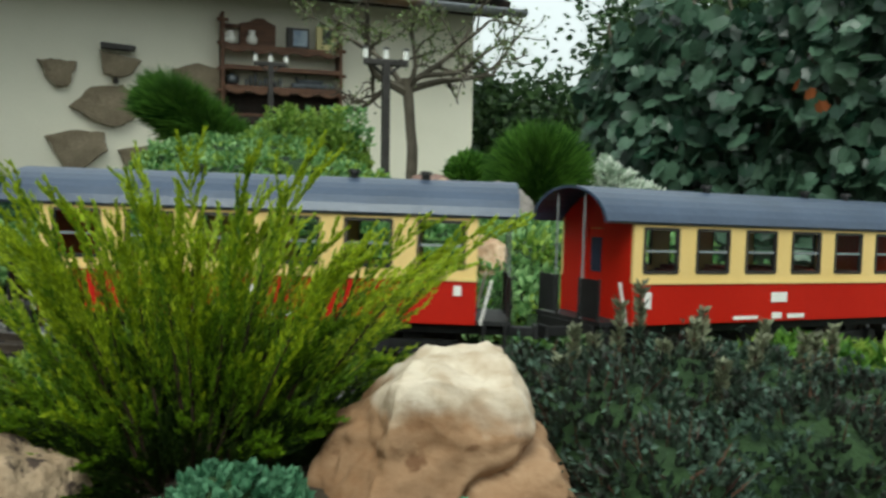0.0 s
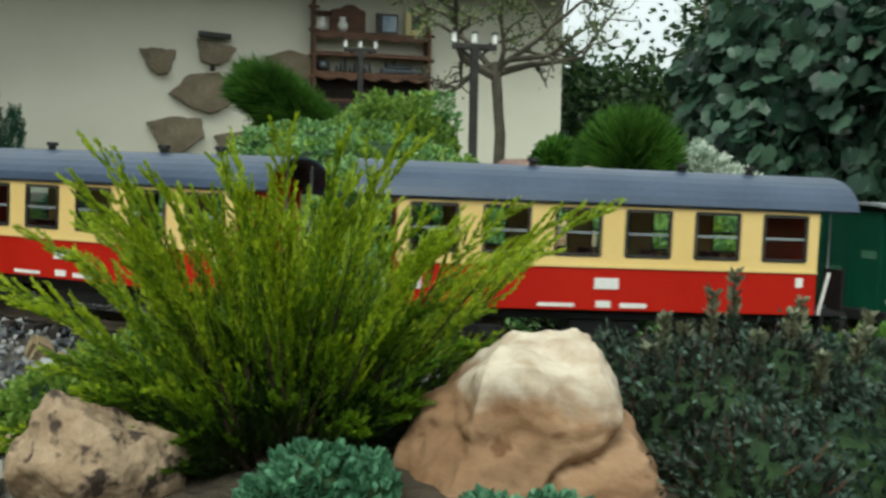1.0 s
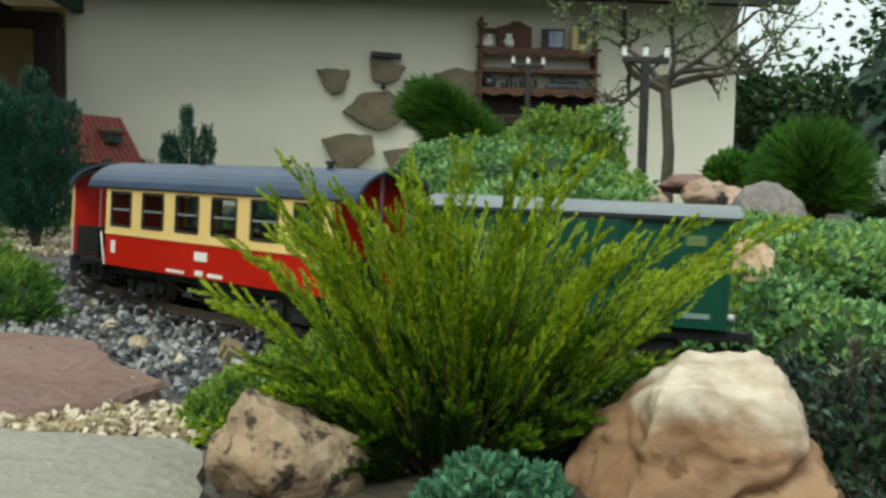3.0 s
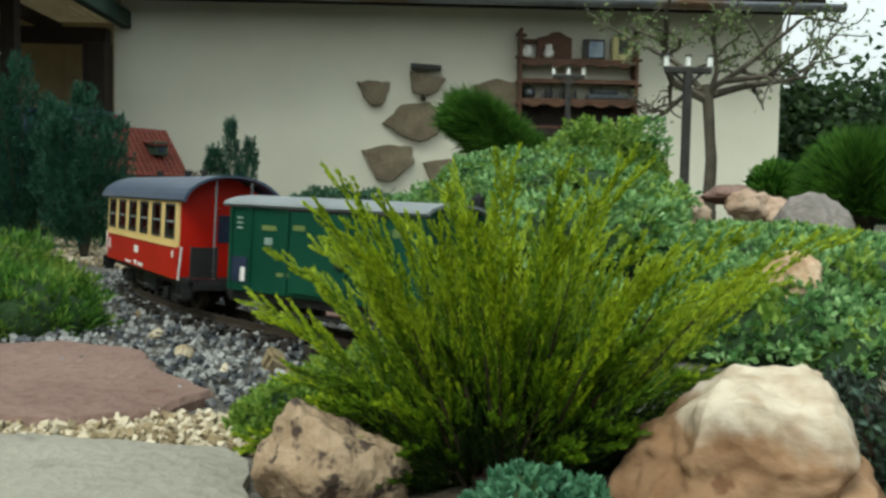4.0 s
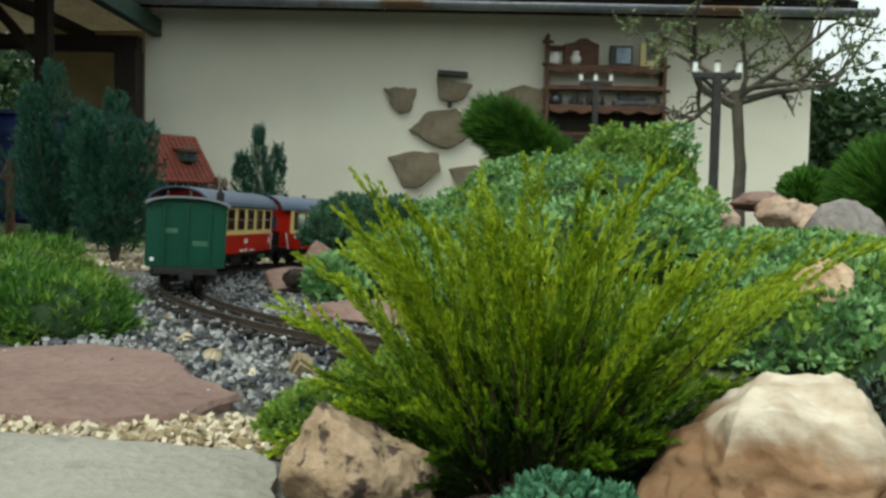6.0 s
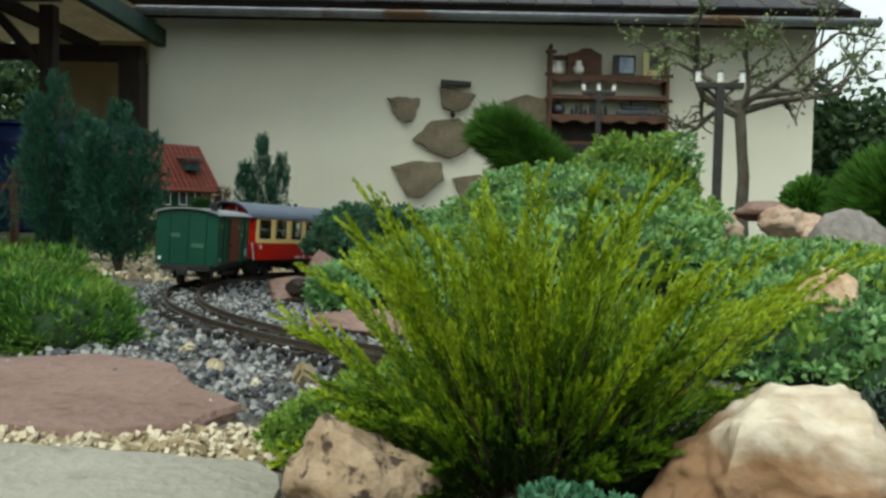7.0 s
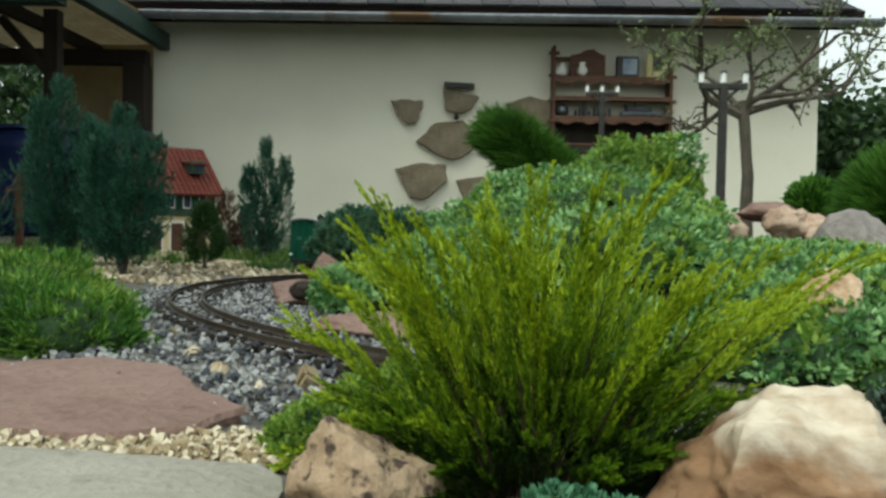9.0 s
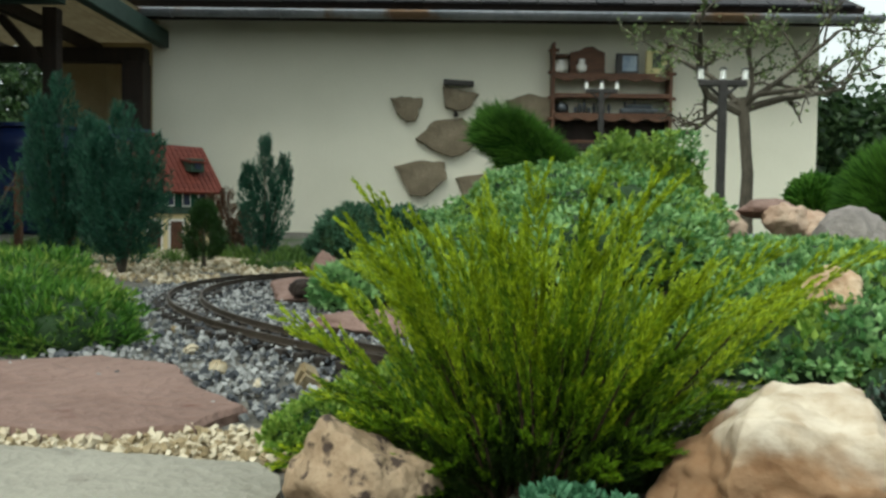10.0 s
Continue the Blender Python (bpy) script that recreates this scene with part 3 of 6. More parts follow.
def carport():
    c = thing("carport", "dark timber carport with yellowed roof sheets", "carport", kind="structure")
    part("eave_beam", box(bmesh.new(), -2.46, -2.38, 4.2, 7.0, 1.50, 1.64, 0.008), GREEN_WOOD, c)
    part("front_beam", box(bmesh.new(), -6.5, -2.46, 5.2, 5.32, 1.44, 1.56, 0.008), GREEN_WOOD, c)
    part("rear_beam", box(bmesh.new(), -6.5, -2.53, 6.85, 6.97, 1.36, 1.48, 0.008), DARK_WOOD, c)
    for x in (-3.3, -4.2, -5.1, -6.0):
        part("rafter", box(bmesh.new(), x, x + 0.07, 4.2, 7.9, 1.57, 1.67, 0.006), DARK_WOOD, c)
    part("corner_post", boxed(-2.70, -2.525, 6.80, 6.98, -0.1, 1.36, 0.006), DARK_WOOD, c)
    part("post", boxed(-2.90, -2.80, 5.9, 6.0, -0.1, 1.57, 0.006), DARK_WOOD, c)
    part("brace", box(bmesh.new(), -0.03, 0.03, -0.03, 0.03, 0, 0.55, m=pose(-2.85, 5.95, 1.1, 0, -42, 0)), DARK_WOOD, c)
    bm = bmesh.new()
    n, waves = 160, 0.075
    rows = [[bm.verts.new((-6.6 + 4.15 * i / n, y, 1.70 + 0.012 * math.sin(2 * math.pi * (4.15 * i / n) / waves))) for i in range(n + 1)] for y in (4.1, 8.0)]
    for i in range(n):
        bm.faces.new((rows[0][i], rows[0][i + 1], rows[1][i + 1], rows[1][i]))
    part("roof_sheet", bm, CORRUGATED, c, "yellowed translucent corrugated sheet")
    tagged(part("wall_west", boxed(-6.6, -6.45, 4.5, 8.2, -0.1, 0.95), DARK_WOOD), "dark board wall of the carport", "wall", kind="structure")
    back = thing("wall_carport", "dim carport back wall with an ochre panel", "wall", kind="structure")
    part("wall", boxed(-3.75, WALL_L, 7.7, 7.85, -0.1, 1.685), OCHRE_DOOR, back)
    part("panel", boxed(-3.20, -2.76, 7.675, 7.70, 0.2, 1.46, 0.01), OCHRE_DOOR, back)
    part("boarding", boxed(-6.45, -3.75, 7.7, 7.8, -0.1, 0.95), DARK_WOOD, back)
    for x, y, z in ((-2.72, 5.45, 0), (-3.4, 5.6, 0), (-2.3, 5.65, 0)):
        b = thing("water_barrel", "blue plastic rain barrel under the carport", "barrel", pose(x, y, ground_z(x, y)) @ Matrix.Diagonal((1, 1, 1.05, 1)), "blue barrels")
        bm = bmesh.new()
        prof = [(0.25, 0.0), (0.28, 0.02), (0.29, 0.2), (0.30, 0.22), (0.30, 0.3), (0.29, 0.32), (0.29, 0.5), (0.30, 0.52), (0.29, 0.55), (0.26, 0.62), (0.2, 0.635)]
        rings = [[bm.verts.new((r * math.cos(2 * math.pi * k / 28), r * math.sin(2 * math.pi * k / 28), h)) for k in range(28)] for r, h in prof]
        for a, b2 in zip(rings, rings[1:]):
            for k in range(28):
                bm.faces.new((a[k], a[(k + 1) % 28], b2[(k + 1) % 28], b2[k]))
        bm.faces.new(rings[0][::-1])
        bm.faces.new(rings[-1])
        part("drum", bm, BLUE_PLASTIC, b, smooth=True)
        part("lid", rod(bmesh.new(), (0, 0, 0.636), (0, 0, 0.66), 0.27, 0.26, 28), BLUE_PLASTIC, b)


carport()

# ---------- the train ----------
COACH_LONG, COACH_WIDE, SILL, LINE, TOP = 0.348, 0.104, 0.036, 0.0715, 0.1245
WHEEL_R = 0.0155
WHEELSETS, BOGIES = [], []


def arc_roof(bm, half_long, half_wide, z_edge, rise, lip=0.0022):
    """A barrel roof sheet with thickness, closed at both ends."""
    n = 14
    loop = []
    for i in range(n + 1):
        a = -1 + 2 * i / n
        loop.append((half_wide * math.sin(a * 1.45) / math.sin(1.45), z_edge + rise * (math.cos(a * 1.45) - math.cos(1.45)) / (1 - math.cos(1.45))))
    inside = [(y * 0.955, z - lip) for y, z in loop][::-1]
    ring = loop + inside
    ends = [[bm.verts.new((x, y, z)) for y, z in ring] for x in (-half_long, half_long)]
    m = len(ring)
    for i in range(m):
        j = (i + 1) % m
        bm.faces.new((ends[0][i], ends[0][j], ends[1][j], ends[1][i]))
    for e, flip in ((ends[0], False), (ends[1], True)):
        for i in range(n):
            q = (e[i], e[i + 1], e[m - 2 - i], e[m - 1 - i])
            bm.faces.new(q if flip else q[::-1])
    bmesh.ops.recalc_face_normals(bm, faces=bm.faces)
    return bm


def wheelset(parent, x):
    bm = bmesh.new()
    for s in (-1, 1):
        rod(bm, (0, s * 0.0195, 0), (0, s * 0.0255, 0), WHEEL_R, WHEEL_R - 0.0004, 20)
        rod(bm, (0, s * 0.0175, 0), (0, s * 0.0196, 0), WHEEL_R + 0.002, WHEEL_R + 0.002, 20)
        for k in range(5):
            a = 2 * math.pi * k / 5
            rod(bm, (0, s * 0.0262, 0), (0.011 * math.cos(a), s * 0.0262, 0.011 * math.sin(a)), 0.0012, 0.0016, 5)
    rod(bm, (0, -0.03, 0), (0, 0.03, 0), 0.0025, 0.0025, 8)
    ob = part("wheelset", bm, RAIL_METAL, parent, "dull metal wheels on one axle")
    ob.location = (x, 0, WHEEL_R)
    WHEELSETS.append((ob, x))
    return ob


def bogie(car, x):
    b = part("bogie", boxed(-0.038, 0.038, -0.033, -0.028, 0.010, 0.021, 0.002), BLACK_PLASTIC)
    bm = bmesh.new()
    bm.from_mesh(b.data)
    box(bm, -0.038, 0.038, 0.028, 0.033, 0.010, 0.021, 0.002)
    box(bm, -0.008, 0.008, -0.03, 0.03, 0.016, 0.026)
    for s in (-1, 1):
        for xx in (-0.026, 0.026):
            box(bm, xx - 0.006, xx + 0.006, s * 0.0355 - 0.003, s * 0.0355 + 0.003, 0.010, 0.021, 0.001)
        box(bm, -0.010, 0.010, s * 0.0355 - 0.003, s * 0.0355 + 0.003, 0.006, 0.014, 0.001)
    bm.to_mesh(b.data)
    bm.free()
    b.parent = car
    b.location = (x, 0, 0)
    BOGIES.append((b, car, x))
    for xx in (-0.026, 0.026):
        wheelset(b, xx)
    return b


def coach(label):
    """Red and cream narrow-gauge coach with open end platforms; x runs forward, z = 0 is the rail top."""
    c = thing("passenger_coach", label, "model coach", group="coaches of the train")
    hl, hw = COACH_LONG / 2, COACH_WIDE / 2
    part("underframe", boxed(-hl - 0.030, hl + 0.030, -0.04, 0.04, 0.027, 0.0355, 0.001), BLACK_PLASTIC, c)
    part("floor", boxed(-hl + 0.002, hl - 0.002, -hw + 0.003, hw - 0.003, 0.0358, 0.039), BLACK_PLASTIC, c)
    pitch, win = 0.058, 0.037
    w0, w1 = 0.0805, 0.1175
    for s in (-1, 1):
        y0, y1 = sorted((s * hw, s * (hw - 0.003)))
        part("lower_panel", boxed(-hl, hl, y0, y1, SILL, LINE, 0.0006), RED_PAINT, c, "red lower side panel")
        band = bmesh.new()
        box(band, -hl, hl, y0, y1, LINE + 0.0002, w0)
        box(band, -hl, hl, y0, y1, w1, TOP)
        edges = [-hl] + [v for k in range(6) for v in (-hl + pitch * (k + 0.5) - win / 2, -hl + pitch * (k + 0.5) + win / 2)] + [hl]
        for a, b in zip(edges[::2], edges[1::2]):
            box(band, a, b, y0, y1, w0, w1)
        part("upper_panel", band, CREAM_PAINT, c, "cream window band")
        ya, yb = sorted((s * (hw + 0.0004), s * (hw + 0.0012)))
        part("waist_strip", boxed(-hl, hl, ya, yb, LINE - 0.001, LINE + 0.002, 0.0003), CREAM_PAINT, c)
        for k in range(6):
            x = -hl + pitch * (k + 0.5)
            fr = bmesh.new()
            ya, yb = sorted((s * (hw - 0.0026), s * (hw + 0.0007)))
            for q in ((x - win / 2 - 0.001, x - win / 2 + 0.0016, w0, w1), (x + win / 2 - 0.0016, x + win / 2 + 0.001, w0, w1), (x - win / 2, x + win / 2, w0 - 0.001, w0 + 0.0016), (x - win / 2, x + win / 2, w1 - 0.0016, w1 + 0.001)):
                box(fr, q[0], q[1], ya, yb, q[2], q[3])
            wdw = part("window", fr, LAMP_BLACK, c, "dark window frame")
            part("window_bar", boxed(x - win / 2, x + win / 2, s * (hw - 0.001) - 0.0008, s * (hw - 0.001) + 0.0008, 0.0975, 0.0995), VAN_ROOF, wdw)
            g = part("pane", boxed(x - win / 2, x + win / 2, s * (hw - 0.002) - 0.0003, s * (hw - 0.002) + 0.0003, w0, w1), GLASS, wdw)
            g.visible_shadow = False
        for x0, x1, z0, z1 in ((-0.006, 0.014, 0.0535, 0.0625), (-0.03, -0.008, 0.0385, 0.0425), (0.0, 0.012, 0.0385, 0.044), (0.03, 0.06, 0.0385, 0.0415), (hl - 0.02, hl - 0.012, 0.05, 0.064), (-hl + 0.012, -hl + 0.018, 0.059, 0.067)):
            ya, yb = sorted((s * (hw + 0.0001), s * (hw + 0.0006)))
            part("lettering", boxed(x0, x1, ya, yb, z0, z1), WHITE_PAINT, c, "white lettering panel")
    for k in range(5):
        x = -hl + pitch * (k + 1)
        for s in (-1, 1):
            bm = boxed(x - 0.011, x + 0.011, s * 0.029 - 0.017, s * 0.029 + 0.017, 0.039, 0.060, 0.002)
            box(bm, x - 0.003, x + 0.003, s * 0.029 - 0.017, s * 0.029 + 0.017, 0.060, 0.082, 0.001)
            part("seat", bm, SEAT_RED, c, "maroon bench seat")
    part("roof", arc_roof(bmesh.new(), hl + 0.032, hw + 0.004, TOP - 0.0015, 0.0295), ROOF_GREY, c, "grey barrel roof", smooth=False)
    for x in (-0.13, -0.07, 0.06):
        bm = rod(bmesh.new(), (x, 0.012, TOP + 0.026), (x, 0.012, TOP + 0.031), 0.0035, 0.0035, 10)
        rod(bm, (x, 0.012, TOP + 0.031), (x, 0.012, TOP + 0.034), 0.0055, 0.005, 10)
        part("roof_vent", bm, BLACK_PLASTIC, c, "small black roof vent")
    for e in (-1, 1):
        bm = bmesh.new()
        xa, xb = sorted((e * hl, e * (hl - 0.003)))
        edge = [(y, TOP + 0.0285 * (math.cos(y / hw * 1.42) - math.cos(1.42))) for y in [hw * (0.94 - 1.88 * k / 14) for k in range(15)]]
        outline = [(-hw + 0.003, SILL), (-0.012, SILL), (-0.012, 0.116), (0.012, 0.116), (0.012, SILL), (hw - 0.003, SILL)] + edge
        face = bm.faces.new([bm.verts.new((xa, y, z)) for y, z in outline])
        got = bmesh.ops.extrude_face_region(bm, geom=[face])
        bmesh.ops.translate(bm, vec=(xb - xa, 0, 0), verts=[v for v in got["geom"] if isinstance(v, bmesh.types.BMVert)])
        bmesh.ops.recalc_face_normals(bm, faces=bm.faces)
        part("end_wall", bm, RED_PAINT, c, "red end wall")
        d = part("end_door", boxed(min(e * (hl - 0.001), e * (hl - 0.003)), max(e * (hl - 0.001), e * (hl - 0.003)), -0.0118, 0.0118, SILL + 0.003, 0.1157), RED_PAINT, c)
        part("door_window", boxed(min(e * hl, e * (hl - 0.0008)), max(e * hl, e * (hl - 0.0008)), -0.007, 0.007, 0.078, 0.108), BLUE_BOARD, d)
        part("platform", boxed(min(e * hl, e * (hl + 0.029)), max(e * hl, e * (hl + 0.029)), -hw + 0.004, hw - 0.004, 0.0355, 0.039), BLACK_PLASTIC, c)
        x = e * (hl + 0.028)
        for y0, y1 in ((-0.044, -0.016), (0.016, 0.044)):
            rail = boxed(x - 0.0008, x + 0.0008, y0, y1, 0.041, 0.0735)
            rod(rail, (x, y0, 0.039), (x, y0, 0.0745), 0.0012, 0.0012, 6)
            rod(rail, (x, y1, 0.039), (x, y1, 0.0745), 0.0012, 0.0012, 6)
            part("railing", rail, BLACK_PLASTIC, c, "black platform railing")
        for y in (-0.046, 0.046):
            part("roof_post", rod(bmesh.new(), (e * (hl + 0.028), y * 0.43, 0.039), (e * (hl + 0.028), y * 0.43, TOP + 0.021), 0.0009, 0.0009, 6), VAN_ROOF, c)
            part("handrail", rod(bmesh.new(), (e * (hl + 0.004), y * 1.09, 0.036), (e * (hl + 0.012), y * 1.09, 0.072), 0.0013, 0.0013, 6), WHITE_PAINT, c, "white handrail")
            st = boxed(min(e * (hl + 0.006), e * (hl + 0.025)), max(e * (hl + 0.006), e * (hl + 0.025)), y - 0.006, y + 0.006, 0.018, 0.020, 0.0005)
            box(st, e * (hl + 0.007) - 0.001, e * (hl + 0.007) + 0.001, y - 0.006, y + 0.006, 0.018, 0.036)
            box(st, e * (hl + 0.024) - 0.001, e * (hl + 0.024) + 0.001, y - 0.006, y + 0.006, 0.018, 0.036)
            part("step", st, BLACK_PLASTIC, c)
        cp = boxed(min(e * (hl + 0.029), e * (hl + 0.053)), max(e * (hl + 0.029), e * (hl + 0.053)), -0.004, 0.004, 0.022, 0.030, 0.001)
        box(cp, e * (hl + 0.053) - 0.002, e * (hl + 0.053) + 0.002, -0.009, 0.009, 0.020, 0.032, 0.001)
        part("coupling", cp, BLACK_PLASTIC, c)
        bogie(c, e * 0.12)
    part("battery_box", boxed(-0.03, 0.03, -0.036, 0.036, 0.014, 0.027, 0.002), BLACK_PLASTIC, c)
    part("truss_rod", tube(bmesh.new(), [(-0.075, -0.038, 0.027), (-0.035, -0.038, 0.012), (0.035, -0.038, 0.012), (0.075, -0.038, 0.027)], [0.001] * 4, 6), BLACK_PLASTIC, c)
    part("truss_rod", tube(bmesh.new(), [(-0.075, 0.038, 0.027), (-0.035, 0.038, 0.012), (0.035, 0.038, 0.012), (0.075, 0.038, 0.027)], [0.001] * 4, 6), BLACK_PLASTIC, c)
    return c


def goods_van():
    """Green two-axle covered van with a sliding door on either side."""
    v = thing("goods_van", "dark green covered goods van with a light grey roof", "model wagon")
    hl, hw, top = 0.119, 0.05, 0.1235
    part("underframe", boxed(-hl - 0.004, hl + 0.004, -0.042, 0.042, 0.026, 0.0358, 0.001), BLACK_PLASTIC, v)
    part("body", boxed(-hl, hl, -hw, hw, SILL, top, 0.0008), VAN_GREEN, v)
    for s in (-1, 1):
        for x in (-hl + 0.0025, -hl + 0.044, -hl + 0.078, 0.04, hl - 0.03, hl - 0.0025):
            ya, yb = sorted((s * (hw - 0.0004), s * (hw + 0.0022)))
            part("rib", boxed(x - 0.002, x + 0.002, ya, yb, SILL, top, 0.0005), VAN_GREEN, v)
        ya, yb = sorted((s * (hw + 0.0003), s * (hw + 0.0032)))
        d = part("sliding_door", boxed(-0.036, 0.034, ya, yb, SILL + 0.004, top - 0.006, 0.0008), VAN_GREEN if s > 0 else RUST_DOOR, v, "green sliding door" if s > 0 else "rust-brown sliding door")
        yc, yd = sorted((s * (hw + 0.0032), s * (hw + 0.0062)))
        part("door_latch", boxed(-0.034, -0.024, yc, yd, 0.068, 0.072, 0.0005), BLACK_PLASTIC, d)
        part("door_rail", boxed(-0.085, 0.04, ya, yb, top - 0.0055, top - 0.002, 0.0005), BLACK_PLASTIC, v)
        for x0, x1, z0, z1, mt in ((0.055, 0.074, 0.098, 0.103, YELLOW_PAINT), (0.015, 0.030, 0.100, 0.105, YELLOW_PAINT), (0.060, 0.070, 0.084, 0.091, PALE_LETTER), (0.022, 0.052, 0.054, 0.058, YELLOW_PAINT), (-0.105, -0.085, 0.044, 0.048, PALE_LETTER), (0.101, 0.109, 0.108, 0.110, PALE_LETTER), (0.101, 0.109, 0.103, 0.105, PALE_LETTER), (0.101, 0.109, 0.098, 0.100, PALE_LETTER), (-0.1, -0.085, 0.1, 0.108, YELLOW_PAINT)):
            off = 0.0034 if -0.036 < x0 and x1 < 0.034 else 0.0003
            ya, yb = sorted((s * (hw + off), s * (hw + off + 0.0005)))
            part("lettering", boxed(x0, x1, ya, yb, z0, z1), mt, v, "worn lettering")
        ya, yb = sorted((s * (hw + 0.0006), s * (hw + 0.0014)))
        bd = part("chalk_board", boxed(hl - 0.026, hl - 0.005, ya, yb, 0.045, 0.070), BLUE_BOARD, v, "dark blue board")
        yc, yd = sorted((s * (hw + 0.0014), s * (hw + 0.002)))
        part("notice", boxed(hl - 0.0245, hl - 0.0185, yc, yd, 0.046, 0.060), WHITE_PAINT, bd, "white notice")
    for e in (-1, 1):
        for y in (-0.03, 0.0, 0.03):
            xa, xb = sorted((e * (hl - 0.0004), e * (hl + 0.002)))
            part("end_rib", boxed(xa, xb, y - 0.002, y + 0.002, SILL, top, 0.0005), VAN_GREEN, v)
        bm = bmesh.new()
        n = 12
        xa = e * (hl - 0.0015)
        pts = [(-hw + 2 * hw * i / n, top + 0.0078 * (1 - ((2 * i / n) - 1) ** 2)) for i in range(n + 1)]
        for q, r in zip(pts, pts[1:]):
            vs = [bm.verts.new((xa, *p)) for p in ((q[0], top), (r[0], top), r, q)]
            bm.faces.new(vs)
        got = bmesh.ops.extrude_face_region(bm, geom=bm.faces[:])
        bmesh.ops.translate(bm, vec=(-e * 0.002, 0, 0), verts=[z for z in got["geom"] if isinstance(z, bmesh.types.BMVert)])
        part("gable", bm, VAN_GREEN, v)
        xa, xb = sorted((e * (hl + 0.0001), e * (hl + 0.0006)))
        part("lettering", boxed(xa, xb, 0.012, 0.028, 0.082, 0.089), FAINT_LETTER, v, "worn lettering")
        part("lettering", boxed(xa, xb, -0.030, -0.008, 0.066, 0.073), FAINT_LETTER, v, "worn lettering")
        cp = boxed(min(e * (hl + 0.004), e * (hl + 0.022)), max(e * (hl + 0.004), e * (hl + 0.022)), -0.004, 0.004, 0.022, 0.030, 0.001)
        box(cp, e * (hl + 0.022) - 0.002, e * (hl + 0.022) + 0.002, -0.009, 0.009, 0.020, 0.032, 0.001)
        part("coupling", cp, BLACK_PLASTIC, v)
        part("tail_lamp", rod(bmesh.new(), (e * (hl + 0.0005), 0.044, 0.046), (e * (hl + 0.004), 0.044, 0.046), 0.0028, 0.0028, 10), WHITE_PAINT, v)
        for y in (-0.030, 0.030):
            ax = boxed(e * 0.07 - 0.012, e * 0.07 + 0.012, y - 0.003, y + 0.003, 0.009, 0.027, 0.002)
            part("axle_guard", ax, BLACK_PLASTIC, v)
        wheelset(v, e * 0.07)
    bm = arc_roof(bmesh.new(), hl + 0.006, hw + 0.006, top - 0.001, 0.0105, 0.0025)
    part("roof", bm, VAN_ROOF, v, "light grey shallow roof")
    lamp = part("roof_lamp", boxed(-hl - 0.001, -hl + 0.009, -0.047, -0.037, top + 0.003, top + 0.018, 0.001), BLACK_PLASTIC, v, "black tail lamp on the roof corner")
    part("lamp_cap", rod(bmesh.new(), (-hl + 0.004, -0.042, top + 0.018), (-hl + 0.004, -0.042, top + 0.0215), 0.003, 0.0022, 8), BLACK_PLASTIC, lamp)
    for y in (-0.04, 0.04):
        part("footboard", boxed(-0.05, 0.05, y - 0.006, y + 0.006, 0.017, 0.0195, 0.0005), BLACK_PLASTIC, v)
        for x in (-0.045, 0.045):
            part("footboard_bracket", boxed(x - 0.001, x + 0.001, y - 0.004, y + 0.004, 0.0195, 0.027), BLACK_PLASTIC, v)
    return v


COACH_ONE = coach("red and cream coach leading the short train")
COACH_TWO = coach("red and cream coach in the middle of the train")
VAN = goods_van()


def train_s(t):
    return 0.1089 + 0.2558 * t + 0.0019 * t * t + 0.007 * max(0.0, 1 - t / 1.2) ** 2


CARS = ((COACH_ONE, 0.456, 0.12), (COACH_TWO, 0.0, 0.12), (VAN, -0.366, 0.07))


def car_frame(s, reach):
    ax, ay, _ = along(s - reach)
    bx, by, _ = along(s + reach)
    za, zb = rise(s - reach), rise(s + reach)
    return (ax + bx) / 2, (ay + by) / 2, math.atan2(by - ay, bx - ax), (za + zb) / 2, math.degrees((za - zb) / (2 * reach))


def motions():
    """The train runs round the curve: cars, swivelling bogies and turning wheels."""
    times = [0.25 * k for k in range(41)]
    for car, ahead, reach in CARS:
        rows = []
        for t in times:
            x, y, a, z, dip = car_frame(train_s(t) + ahead, reach)
            rows.append((t, LIE @ pose(x, y, z, 0, dip, math.degrees(a))))
        walk(car, rows)
        for b, owner, off in BOGIES:
            if owner == car:
                rows = []
                for t in times:
                    _, _, a, _, _ = car_frame(train_s(t) + ahead, reach)
                    _, _, h = along(train_s(t) + ahead + off)
                    rows.append((t, pose(off, 0, 0, 0, 0, math.degrees((h - a + math.pi) % (2 * math.pi) - math.pi))))
                walk(b, rows)
    steps = [k / 15 for k in range(151)]
    for w, x in WHEELSETS:
        walk(w, [(t, pose(x, 0, WHEEL_R, 0, math.degrees((train_s(t) - train_s(0)) / WHEEL_R), 0)) for t in steps])

# ---------- track ----------


